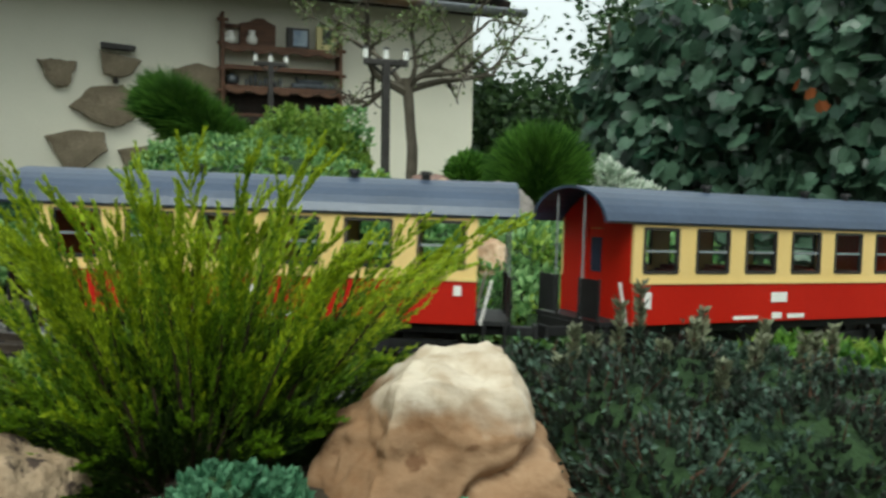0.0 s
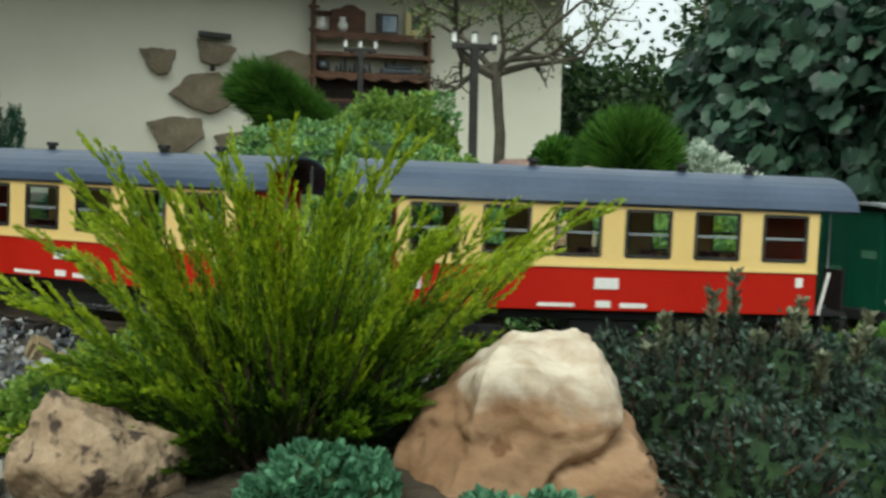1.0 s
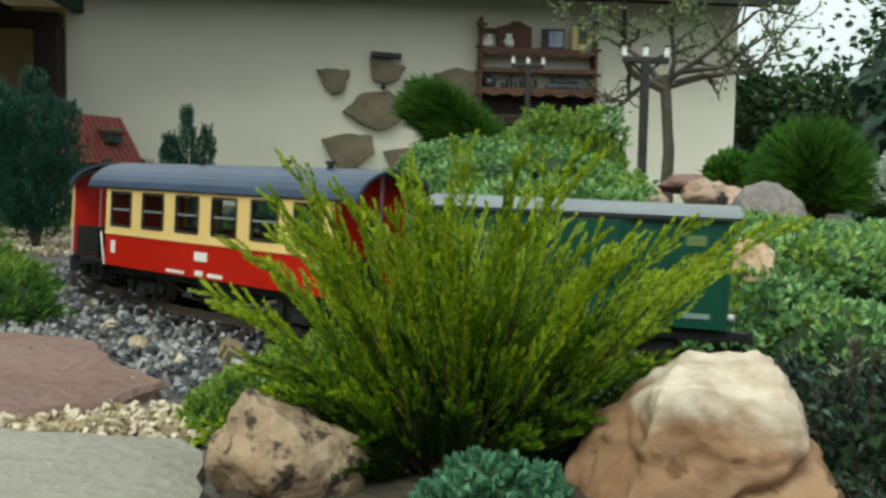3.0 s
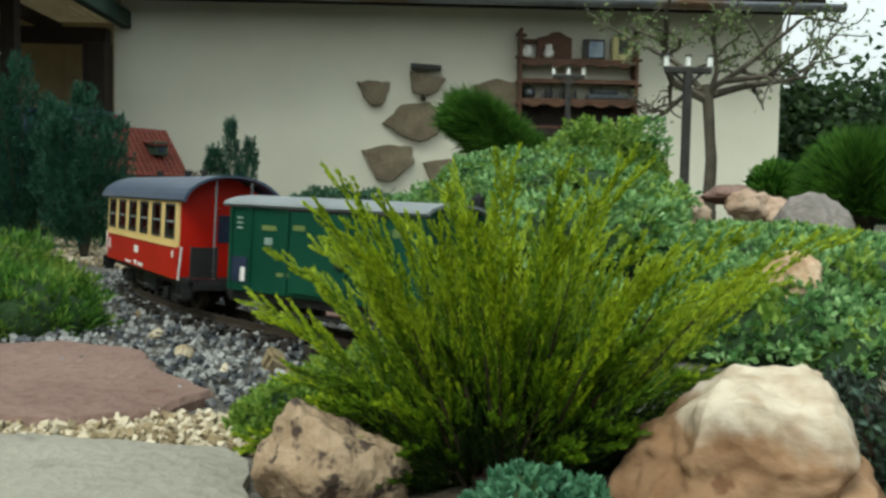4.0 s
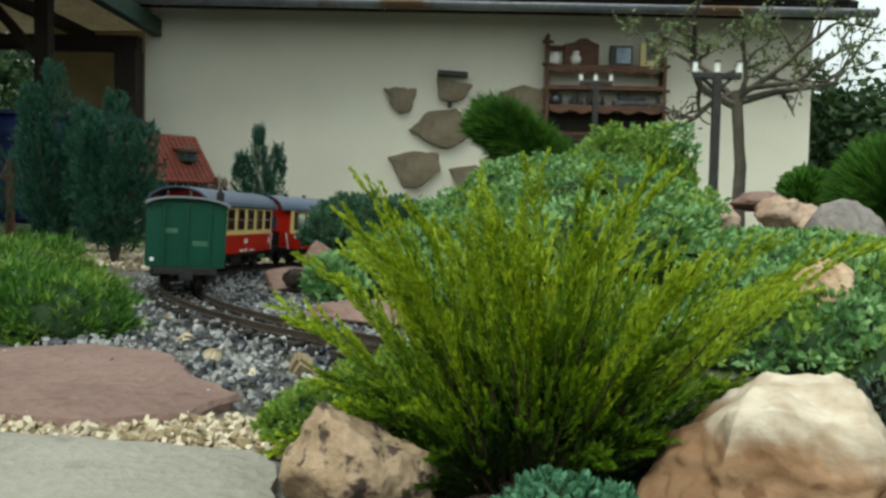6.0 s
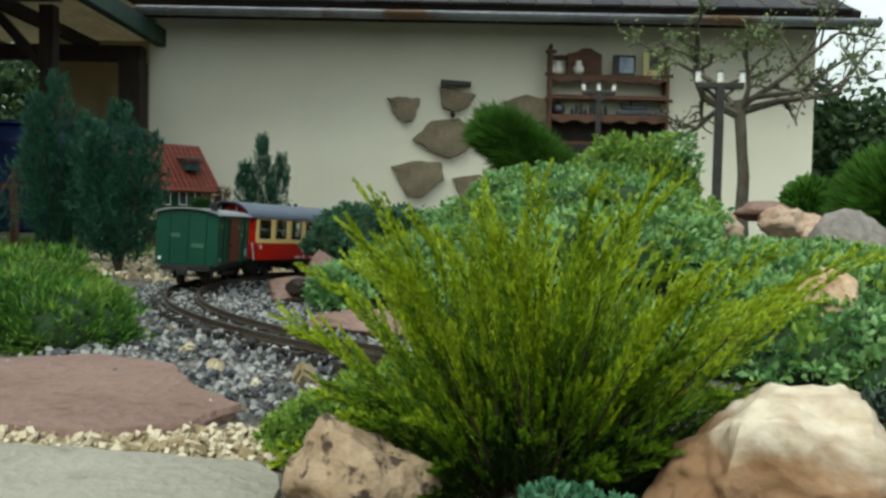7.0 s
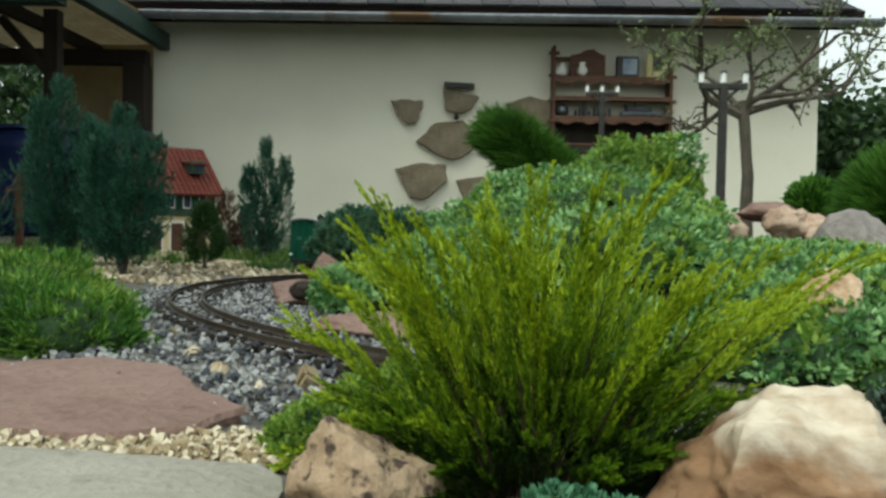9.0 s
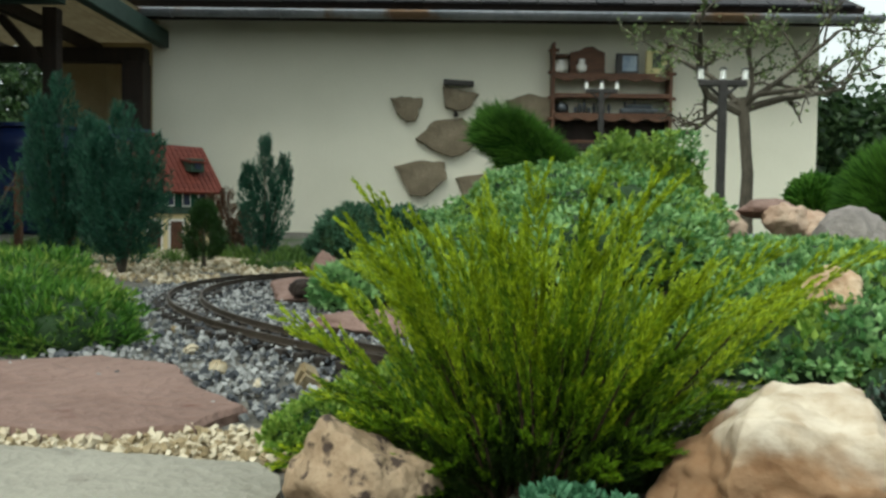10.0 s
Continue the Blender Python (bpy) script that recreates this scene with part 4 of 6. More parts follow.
def build_track():
    t = thing("garden_track", "brass garden railway track on dark sleepers", "railway track", LIE, kind="structure")
    s0, s1 = -1.3, S_END + 0.5
    n = int((s1 - s0) / 0.02)
    prof = [(-0.003, -0.0086), (0.003, -0.0086), (0.003, -0.0074), (0.0009, -0.0066), (0.0009, -0.003), (0.0014, -0.0022), (0.0014, 0.0), (-0.0014, 0.0), (-0.0014, -0.0022), (-0.0009, -0.003), (-0.0009, -0.0066), (-0.003, -0.0074)]
    for side in (-1, 1):
        verts, faces = [], []
        for i in range(n + 1):
            here = s0 + (s1 - s0) * i / n
            x, y, a = along(here)
            for dy, z in prof:
                o = side * 0.0239 + dy
                verts.append((x - math.sin(a) * o, y + math.cos(a) * o, z + rise(here)))
        m = len(prof)
        for i in range(n):
            for k in range(m):
                j = (k + 1) % m
                faces.append((i * m + k, i * m + j, (i + 1) * m + j, (i + 1) * m + k))
        from_arrays("rail", verts, faces, RAIL_METAL, t)
    bm = boxed(-0.0065, 0.0065, -0.043, 0.043, -0.019, -0.0088, 0.0015)
    for y in (-0.0239, 0.0239):
        box(bm, -0.004, 0.004, y - 0.006, y - 0.003, -0.0100, -0.0066)
        box(bm, -0.004, 0.004, y + 0.003, y + 0.006, -0.0100, -0.0066)
    me = bpy.data.meshes.new("sleeper")
    bm.to_mesh(me)
    bm.free()
    me.materials.append(SLEEPER)
    k = s0
    while k < s1:
        x, y, a = along(k)
        shared("sleeper", me, t, pose(x, y, rise(k), 0, 0, math.degrees(a)))
        k += 0.0285
    return t


build_track()


# ---------- stones ----------
def stone_arrays(rng, places, sizes):
    """Small broken stones as jittered boxes, all in one pair of lists."""
    places, sizes = np.asarray(places, float), np.asarray(sizes, float)
    n = len(places)
    cube = np.array([[x, y, z] for x in (-1, 1) for y in (-1, 1) for z in (-1, 1)], float)
    quads = np.array([(0, 1, 3, 2), (4, 6, 7, 5), (0, 4, 5, 1), (2, 3, 7, 6), (0, 2, 6, 4), (1, 5, 7, 3)])
    shape = cube[None] * rng.uniform(0.4, 1.0, (n, 8, 3)) * rng.uniform(0.5, 1.15, (n, 1, 3)) * sizes[:, None, None]
    a = unit(rng.normal(size=(n, 3)))
    b = unit(np.cross(a, rng.normal(size=(n, 3))))
    turn = np.stack([a, b, np.cross(a, b)], 2)
    verts = np.einsum("nij,nkj->nki", turn, shape) + places[:, None]
    faces = (np.arange(n) * 8)[:, None, None] + quads[None]
    return verts.reshape(-1, 3).tolist(), faces.reshape(-1, 4).tolist()


def build_ballast():
    rng = np.random.default_rng(11)
    bed = thing("ballast_bed", "grey and white crushed stone ballast", "ballast", kind="structure")
    far = []
    while len(far) < 19000:
        x, y = rng.uniform(-0.62, 1.3), rng.uniform(0.5, 2.6)
        d = near_track(x, y)
        inside = math.hypot(x - CENTRE[0], y - CENTRE[1]) < RADIUS
        wide = 0.12 if inside else 0.13
        shoulder = x < 0.02 and y < 0.95 and y > 0.60 + 0.25 * (x + 0.1) ** 2 + (0.09 if x < -0.2 else 0) and not inside and x > -0.40
        inner_flat = inside and x < 0.0 and d < 0.25
        if d < wide or (shoulder and d < 0.3) or inner_flat:
            far.append((x, y, ground_z(x, y) + rng.uniform(-0.004, 0.003) + (0.0085 if d < 0.045 else 0.004 if d < 0.065 else 0)))
    far = np.array(far)
    order = np.argsort(np.hypot(far[:, 0] + 0.12, far[:, 1] - 0.66))
    close, rest = far[order[:240]], far[order[240:]]
    shapes = []
    for k in range(8):
        v, f = stone_arrays(rng, np.zeros((1, 3)), [0.0036])
        me = bpy.data.meshes.new("stone")
        me.from_pydata(v, [], f)
        me.materials.append(BALLAST)
        shapes.append(me)
    for i, p in enumerate(close):
        s = rng.uniform(0.6, 1.3)
        shared("stone", shapes[i % 8], bed, Matrix.Translation(p.tolist()) @ Euler(rng.uniform(0, 6.28, 3).tolist()).to_matrix().to_4x4() @ Matrix.Scale(s, 4))
    v, f = stone_arrays(rng, rest, rng.uniform(0.0018, 0.0046, len(rest)))
    tagged(from_arrays("crushed_stone", v, f, BALLAST, bed), kind="stuff")
    for x, y, s in ((-0.125, 0.735, 0.014), (-0.105, 0.71, 0.011), (-0.215, 0.765, 0.012), (-0.07, 0.7, 0.009), (-0.16, 0.69, 0.008), (-0.02, 0.66, 0.01), (-0.27, 0.86, 0.011), (-0.33, 1.0, 0.011)):
        v, f = stone_arrays(rng, [np.zeros(3)], [s])
        ob = from_arrays("pale_stone", v, f, PALE_PEBBLE)
        ob.location = (x, y, ground_z(x, y) + s * 0.4)
        bm = bmesh.new()
        bm.from_mesh(ob.data)
        bmesh.ops.bevel(bm, geom=bm.edges[:], offset=s * 0.25, segments=2, affect="EDGES")
        bm.to_mesh(ob.data)
        bm.free()
        tagged(ob, "larger pale stone lying on the grey ballast", "stone", "pale stones on the ballast")
    # pale pebbles along the path's edge
    peb = []
    while len(peb) < 1500:
        x = rng.uniform(-0.34, -0.03)
        y = rng.uniform(0.49, 0.62)
        if y < 0.505 + 0.35 * max(0, x + 0.22) + 0.03:
            peb.append((x, y, ground_z(x, y) + rng.uniform(-0.003, 0.003)))
    v, f = stone_arrays(rng, np.array(peb), rng.uniform(0.0018, 0.0042, len(peb)))
    tagged(from_arrays("pale_pebbles", v, f, PALE_PEBBLE), "pale yellow pebbles between path and sandstone slab", "pebbles", kind="stuff")


def yard_pebbles():
    """Pale gravel strewn between the far side of the curve and the model house."""
    rng = np.random.default_rng(17)
    spots = []
    while len(spots) < 2600:
        x, y = rng.uniform(-1.35, -0.25), rng.uniform(1.75, 2.8)
        if near_track(x, y) > 0.075 and math.hypot(x - CENTRE[0], y - CENTRE[1]) > RADIUS and noise.noise((x * 5, y * 5, 3)) > -0.18:
            spots.append((x, y, ground_z(x, y) + rng.uniform(-0.005, 0.002)))
    v, f = stone_arrays(rng, np.array(spots), rng.uniform(0.003, 0.0085, len(spots)))
    tagged(from_arrays("yard_gravel", v, f, PALE_PEBBLE), "pale gravel strewn before the model house", "gravel", kind="stuff")


def rock(name, label, place, size, mat, seed, rough=0.18, flat=None, turn=0, group="", cuts=7, detail=4, crack=None):
    """A broken boulder: a ball cut by random planes and roughened at three scales."""
    rnd = random.Random(seed)
    bm = bmesh.new()
    bmesh.ops.create_icosphere(bm, subdivisions=detail, radius=1.0)
    planes = []
    for _ in range(cuts):
        d = Vector((rnd.gauss(0, 1), rnd.gauss(0, 1), rnd.gauss(0.2, 0.8))).normalized()
        planes.append((d, rnd.uniform(0.62, 0.88)))
    if flat:
        for d, h in (((0.05, -0.16, 1), flat), ((0.05, -1, 0.22), 0.6), ((0.85, -0.1, 0.5), 0.66), ((-0.8, -0.3, 0.35), 0.78)):
            planes.append((Vector(d).normalized(), h))
    for v in bm.verts:
        p = v.co.copy()
        for d, h in planes:
            over = p.dot(d) - h
            if over > 0:
                p -= d * over * 0.92
        o = Vector((seed * 3.1, seed * 1.7, 0))
        k = 1 + rough * noise.noise(p * 1.6 + o) + rough * 0.5 * noise.noise(p * 4 + o) + rough * 0.22 * noise.noise(p * 11 + o)
        if crack:
            off = p.dot(Vector(crack[0]).normalized()) - crack[1] + 0.12 * noise.noise(p * 2.5 + o)
            k -= 0.34 * max(0.0, 1 - abs(off) / 0.11) * (p.y < 0.1) * min(1.0, max(0.0, (0.42 - p.z) / 0.1)) + 0.07 * (p.y < 0.1) * min(1.0, max(0.0, (0.30 + 0.1 * noise.noise(p * 3 + o) - p.z) / 0.06)) * (off > 0)
        v.co = Vector((p.x * size[0], p.y * size[1], p.z * size[2])) * k
    ob = part(name, bm, mat, smooth=True)
    ob.location, ob.rotation_euler = place, (0, 0, radians(turn))
    return tagged(ob, label, "rock", group)


def slab(name, label, outline, top, thick, mat, seed, category="stone slab", kind=""):
    """A flat flagstone with a ragged edge; outline in plan."""
    rnd = random.Random(seed)
    pts = []
    for i, (x, y) in enumerate(outline):
        x2, y2 = outline[(i + 1) % len(outline)]
        n = max(2, int(math.hypot(x2 - x, y2 - y) / 0.018))
        for k in range(n):
            pts.append((x + (x2 - x) * k / n + rnd.uniform(-0.004, 0.004), y + (y2 - y) * k / n + rnd.uniform(-0.004, 0.004)))
    cx, cy = sum(p[0] for p in pts) / len(pts), sum(p[1] for p in pts) / len(pts)
    bm = bmesh.new()
    rings = []
    for k, dz in ((1.0, -thick), (1.0, -0.004), (0.985, 0.0)):
        rings.append([bm.verts.new((cx + (x - cx) * k, cy + (y - cy) * k, ground_z(x, y) + top + dz)) for x, y in pts])
    for k in (0.8, 0.55, 0.3, 0.1):
        rings.append([bm.verts.new((cx + (x - cx) * k, cy + (y - cy) * k, ground_z(cx + (x - cx) * k, cy + (y - cy) * k) + top + 0.004 * noise.noise((x * k * 18, y * 18, seed)))) for x, y in pts])
    m = len(pts)
    for a, b in zip(rings, rings[1:]):
        for i in range(m):
            bm.faces.new((a[i], a[(i + 1) % m], b[(i + 1) % m], b[i]))
    bm.faces.new(rings[-1])
    bmesh.ops.recalc_face_normals(bm, faces=bm.faces)
    return tagged(part(name, bm, mat, smooth=False), label, category, kind=kind)


slab("sandstone_slab", "flat red sandstone slab lying beside the ballast", [(-0.60, 0.66), (-0.42, 0.72), (-0.335, 0.79), (-0.25, 0.765), (-0.20, 0.67), (-0.15, 0.615), (-0.17, 0.55), (-0.215, 0.515), (-0.3, 0.512), (-0.6, 0.53)], 0.006, 0.02, RED_STONE, 4)
slab("pavement", "pale weathered concrete path edge", [(-3.0, 0.515), (-0.3, 0.50), (-0.11, 0.487), (-0.085, 0.44), (-0.08, 0.2), (0.0, -0.1), (0.0, -2.5), (-3.0, -2.5)], 0.005, 0.03, CONCRETE, 9, "path", "structure")
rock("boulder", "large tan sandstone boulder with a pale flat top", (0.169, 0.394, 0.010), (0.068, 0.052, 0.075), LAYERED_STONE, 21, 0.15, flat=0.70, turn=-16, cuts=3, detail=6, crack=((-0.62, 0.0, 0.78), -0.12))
rock("boulder", "pitted brown stone beside the golden shrub", (-0.043, 0.418, 0.010), (0.038, 0.038, 0.043), PITTED_STONE, 8, 0.2, cuts=6, detail=5)
rock("boulder", "low red sandstone block inside the curve", (-0.26, 1.56, 0.0), (0.11, 0.16, 0.03), RED_STONE, 12, 0.2, turn=20)
rock("boulder", "low red sandstone block inside the curve", (-0.10, 1.13, 0.0), (0.13, 0.06, 0.022), RED_STONE, 13, 0.2, turn=-20)
rock("boulder", "dark hollow stone inside the curve", (-0.255, 1.43, 0.022), (0.025, 0.02, 0.018), DARK_WOOD, 15, 0.2)
rock("boulder", "small tan stone at the foot of the mound", (-0.25, 1.66, 0.035), (0.035, 0.03, 0.045), RED_STONE, 14, 0.2)
rock("boulder", "tan boulder among the stonecrop of the mound", (0.425, 0.95, 0.066), (0.034, 0.030, 0.036), TAN_STONE, 16, 0.2, turn=30)
rock("boulder", "pink sandstone slab on the mound", (0.625, 1.70, 0.172), (0.055, 0.04, 0.022), RED_STONE, 17, 0.2, turn=-8)
rock("boulder", "pink sandstone piece on the mound", (0.65, 1.66, 0.15), (0.045, 0.05, 0.036), PINK_STONE, 18, 0.2, turn=10)
rock("boulder", "pink sandstone piece on the mound", (0.53, 1.68, 0.135), (0.05, 0.05, 0.045), PINK_STONE, 19, 0.2)
rock("boulder", "pink sandstone piece on the mound", (0.705, 1.65, 0.14), (0.035, 0.04, 0.034), PINK_STONE, 27, 0.2)
rock("boulder", "rounded grey boulder on the mound", (0.745, 1.56, 0.09), (0.085, 0.07, 0.092), GREY_STONE, 20, 0.14, turn=-25)
rock("boulder", "brown broken stone at the foot of the mound", (-0.17, 1.95, 0.0), (0.12, 0.06, 0.03), RED_STONE, 22, 0.25)


# ---------- the mound inside the curve ----------
def mound_z(x, y):
    r = math.hypot((x - 0.47) / 0.68, (y - 1.60) / 0.66)
    up = max(0.0, 1 - r ** 2.6) ** 0.9
    drop = min(1.0, max(0.0, (x - 0.25) / 0.35))
    left = min(1.0, max(0.0, (0.22 - x) / 0.3))
    return ground_z(x, y) - 0.012 + 0.205 * (1 - 0.32 * drop) * (1 - 0.4 * left) * up * (1 + 0.12 * noise.noise((x * 4, y * 4, 2)))


def build_mound():
    n, verts, faces = 60, [], []
    for i in range(n + 1):
        for k in range(n + 1):
            x, y = -0.25 + 1.44 * i / n, 0.9 + 1.4 * k / n
            verts.append((x, y, mound_z(x, y) + 0.004 * noise.noise((x * 22, y * 22, 0))))
    for i in range(n):
        for k in range(n):
            a = i * (n + 1) + k
            faces.append((a, a + n + 1, a + n + 2, a + 1))
    tagged(from_arrays("mound", verts, faces, SOIL_AND_SHADE, smooth=True), "planted earth mound inside the railway curve", "mound", kind="structure")


build_mound()


# ---------- plants ----------
def ball(n, rng, squash=0.0):
    v = unit(rng.normal(size=(n, 3)))
    return v


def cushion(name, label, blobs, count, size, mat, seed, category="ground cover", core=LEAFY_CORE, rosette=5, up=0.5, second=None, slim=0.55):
    """A low cushion plant: dark cores and, over them, leaf rosettes. blobs: x, y, z, rx, ry, rz."""
    rng = np.random.default_rng(seed)
    t = thing(name, label, category)
    # each core is coloured dark in place of the shade between leaves
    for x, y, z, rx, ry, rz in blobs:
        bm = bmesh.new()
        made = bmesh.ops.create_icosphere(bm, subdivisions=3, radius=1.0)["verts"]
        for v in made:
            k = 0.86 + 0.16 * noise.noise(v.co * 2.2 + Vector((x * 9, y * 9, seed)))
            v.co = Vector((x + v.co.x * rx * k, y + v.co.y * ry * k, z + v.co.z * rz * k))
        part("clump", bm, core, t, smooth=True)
    area = np.array([b[3] * b[4] + b[3] * b[5] for b in blobs])
    base, way = [], []
    for b, a in zip(blobs, area / area.sum()):
        n = int(count * a)
        d = ball(n, rng)
        d[:, 2] = np.abs(d[:, 2]) * 1.0 - 0.25
        d = unit(d)
        lump = np.array([0.94 + 0.3 * noise.noise(Vector((p * 3.0 + np.array([b[0] * 9, b[1] * 9, seed])).tolist())) for p in d])[:, None]
        base.append(np.array(b[:3]) + d * np.array(b[3:]) * lump * rng.uniform(0.86, 1.05, (n, 1)))
        way.append(d)
    base, way = np.concatenate(base), np.concatenate(way)
    base, way = np.repeat(base, rosette, 0), np.repeat(way, rosette, 0)
    way = unit(way + np.array([0, 0, up]) + rng.normal(size=way.shape) * 0.75)
    length = size * rng.uniform(0.6, 1.3, len(base))
    if second is None:
        blades("foliage", base, way, length, length * slim, mat, t, rng=rng)
    else:
        pick = np.array([noise.noise(Vector((p * 14).tolist())) for p in base]) + rng.normal(size=len(base)) * 0.25 > 0.22
        blades("foliage", base[~pick], way[~pick], length[~pick], length[~pick] * slim, mat, t, rng=rng)
        blades("young_foliage", base[pick], way[pick], length[pick], length[pick] * slim, second, t, rng=rng)
    return t


def arching(start, d0, d1, reach, steps, nod=None):
    """Points along a shoot that bends from one direction to another and may nod over at its tip."""
    pts = [np.array(start, float)]
    for k in range(steps):
        u = (k + 1) / steps
        d = d0 * (1 - u) + d1 * u
        if nod is not None:
            d = d + nod * max(0.0, u - 0.72) * 3.2
        pts.append(pts[-1] + unit(d) * reach / steps)
    return np.array(pts)


def fan_shrub(name, label, place, plumes, tall, seed):
    """A golden dwarf conifer: feathery plumes of side shoots, close-set with needles, fanning up and out from one short trunk."""
    rng = np.random.default_rng(seed)
    t = thing(name, label, "shrub")
    wood = bmesh.new()
    bases, ways, lens, tone = [], [], [], []
    place = np.array(place, float)

    def needles(pts, per, size, tone0, tone1, splay):
        steps = len(pts) - 1
        k = np.repeat(np.arange(1, steps + 1), per)
        n = len(k)
        here = unit(pts[k] - pts[k - 1])
        bases.append(pts[k - 1] + (pts[k] - pts[k - 1]) * rng.uniform(0, 1, (n, 1)))
        ways.append(unit(here + unit(rng.normal(size=(n, 3))) * splay))
        lens.append(rng.uniform(0.75, 1.2, n) * size)
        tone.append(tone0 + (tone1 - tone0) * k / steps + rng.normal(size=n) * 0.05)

    def plume(az, lean, reach, gold, bare=6):
        out = np.array([math.cos(az), math.sin(az) * 0.62, 0.0])
        d0 = unit(out * math.sin(lean * 0.8) + np.array([0, 0, math.cos(lean * 0.8)]))
        d1 = unit(out * math.sin(lean * 1.08) + np.array([0, 0, math.cos(lean * 1.08)]) + rng.normal(size=3) * 0.05)
        root = place + out * (0.006 + 0.028 * lean) + rng.normal(size=3) * np.array([0.006, 0.006, 0.002])
        stem = arching(root, d0, d1, reach, 24, out * 0.55 + np.array([0, 0, -0.22]))
        tube(wood, [tuple(q) for q in stem[:17:2]], [0.0017, 0.0015, 0.0014, 0.0012, 0.0011, 0.0009, 0.0008, 0.0006, 0.0005], 4)
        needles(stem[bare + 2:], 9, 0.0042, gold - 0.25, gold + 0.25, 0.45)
        fan = unit(np.cross(d1, rng.normal(size=3)))
        other = unit(np.cross(d1, fan))
        for k in range(bare, 24):
            for s in (-1, 1):
                if rng.uniform() < 0.12:
                    continue
                u = k / 24
                here = unit(stem[k] - stem[k - 1])
                open_ = rng.uniform(0.30, 0.62)
                d = unit(here + (fan * s + other * rng.normal() * 0.7) * open_)
                e = unit(here + (fan * s + other * rng.normal() * 0.5) * open_ * 0.45 + np.array([0, 0, 0.12]))
                long = (0.040 - 0.027 * abs(u - 0.45) * 1.5) * (1.05 - 0.55 * max(0, u - 0.5)) * rng.uniform(0.65, 1.15) * max(0.7, reach / 0.19)
                side = arching(stem[k], d, e, long, 7)
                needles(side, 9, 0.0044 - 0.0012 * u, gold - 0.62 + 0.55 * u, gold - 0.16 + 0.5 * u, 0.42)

    for i in range(plumes):
        az = 2 * math.pi * (i * 0.618034 % 1.0) + rng.normal() * 0.12
        right = math.cos(az) > 0
        spread = math.sqrt((i + 0.5) / plumes) * rng.uniform(0.82, 1.1)
        lean = spread * radians(64 if right else 53) * (1.0 if math.sin(az) > -0.3 else 0.7)
        reach = tall * (0.96 + (0.32 if right else 0.06) * math.sin(lean) ** 2) * rng.uniform(0.74, 1.05)
        plume(az, lean, reach, 0.62 + rng.normal() * 0.1)
    # low plumes get dark tones: the shrub's lower shade put into colour
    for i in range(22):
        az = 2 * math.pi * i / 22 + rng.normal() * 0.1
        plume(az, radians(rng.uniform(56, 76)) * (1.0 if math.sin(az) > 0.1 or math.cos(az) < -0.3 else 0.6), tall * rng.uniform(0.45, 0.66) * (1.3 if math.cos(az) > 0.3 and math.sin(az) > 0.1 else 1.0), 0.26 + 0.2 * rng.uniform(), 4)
    # short plumes at the base are darkest, coloured as if shaded
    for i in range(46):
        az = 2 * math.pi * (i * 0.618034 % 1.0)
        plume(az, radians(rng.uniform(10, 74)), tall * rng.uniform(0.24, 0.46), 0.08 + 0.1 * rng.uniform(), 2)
    part("branchwork", wood, TWIG, t)
    bases, ways, lens, tone = np.concatenate(bases), np.concatenate(ways), np.concatenate(lens), np.concatenate(tone)
    keep = bases[:, 2] > place[2] + 0.002
    bases, ways, lens, tone = bases[keep], ways[keep], lens[keep], tone[keep]
    wide = 0.24
    for nm, lo, hi, mat in (("tip_foliage", 0.56, 9, GOLD_LEAF), ("mid_foliage", 0.22, 0.56, FRESH_LEAF), ("inner_foliage", -9, 0.22, INNER_SHADE_LEAF)):
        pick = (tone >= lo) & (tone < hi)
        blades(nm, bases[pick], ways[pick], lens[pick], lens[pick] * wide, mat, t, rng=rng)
    return t


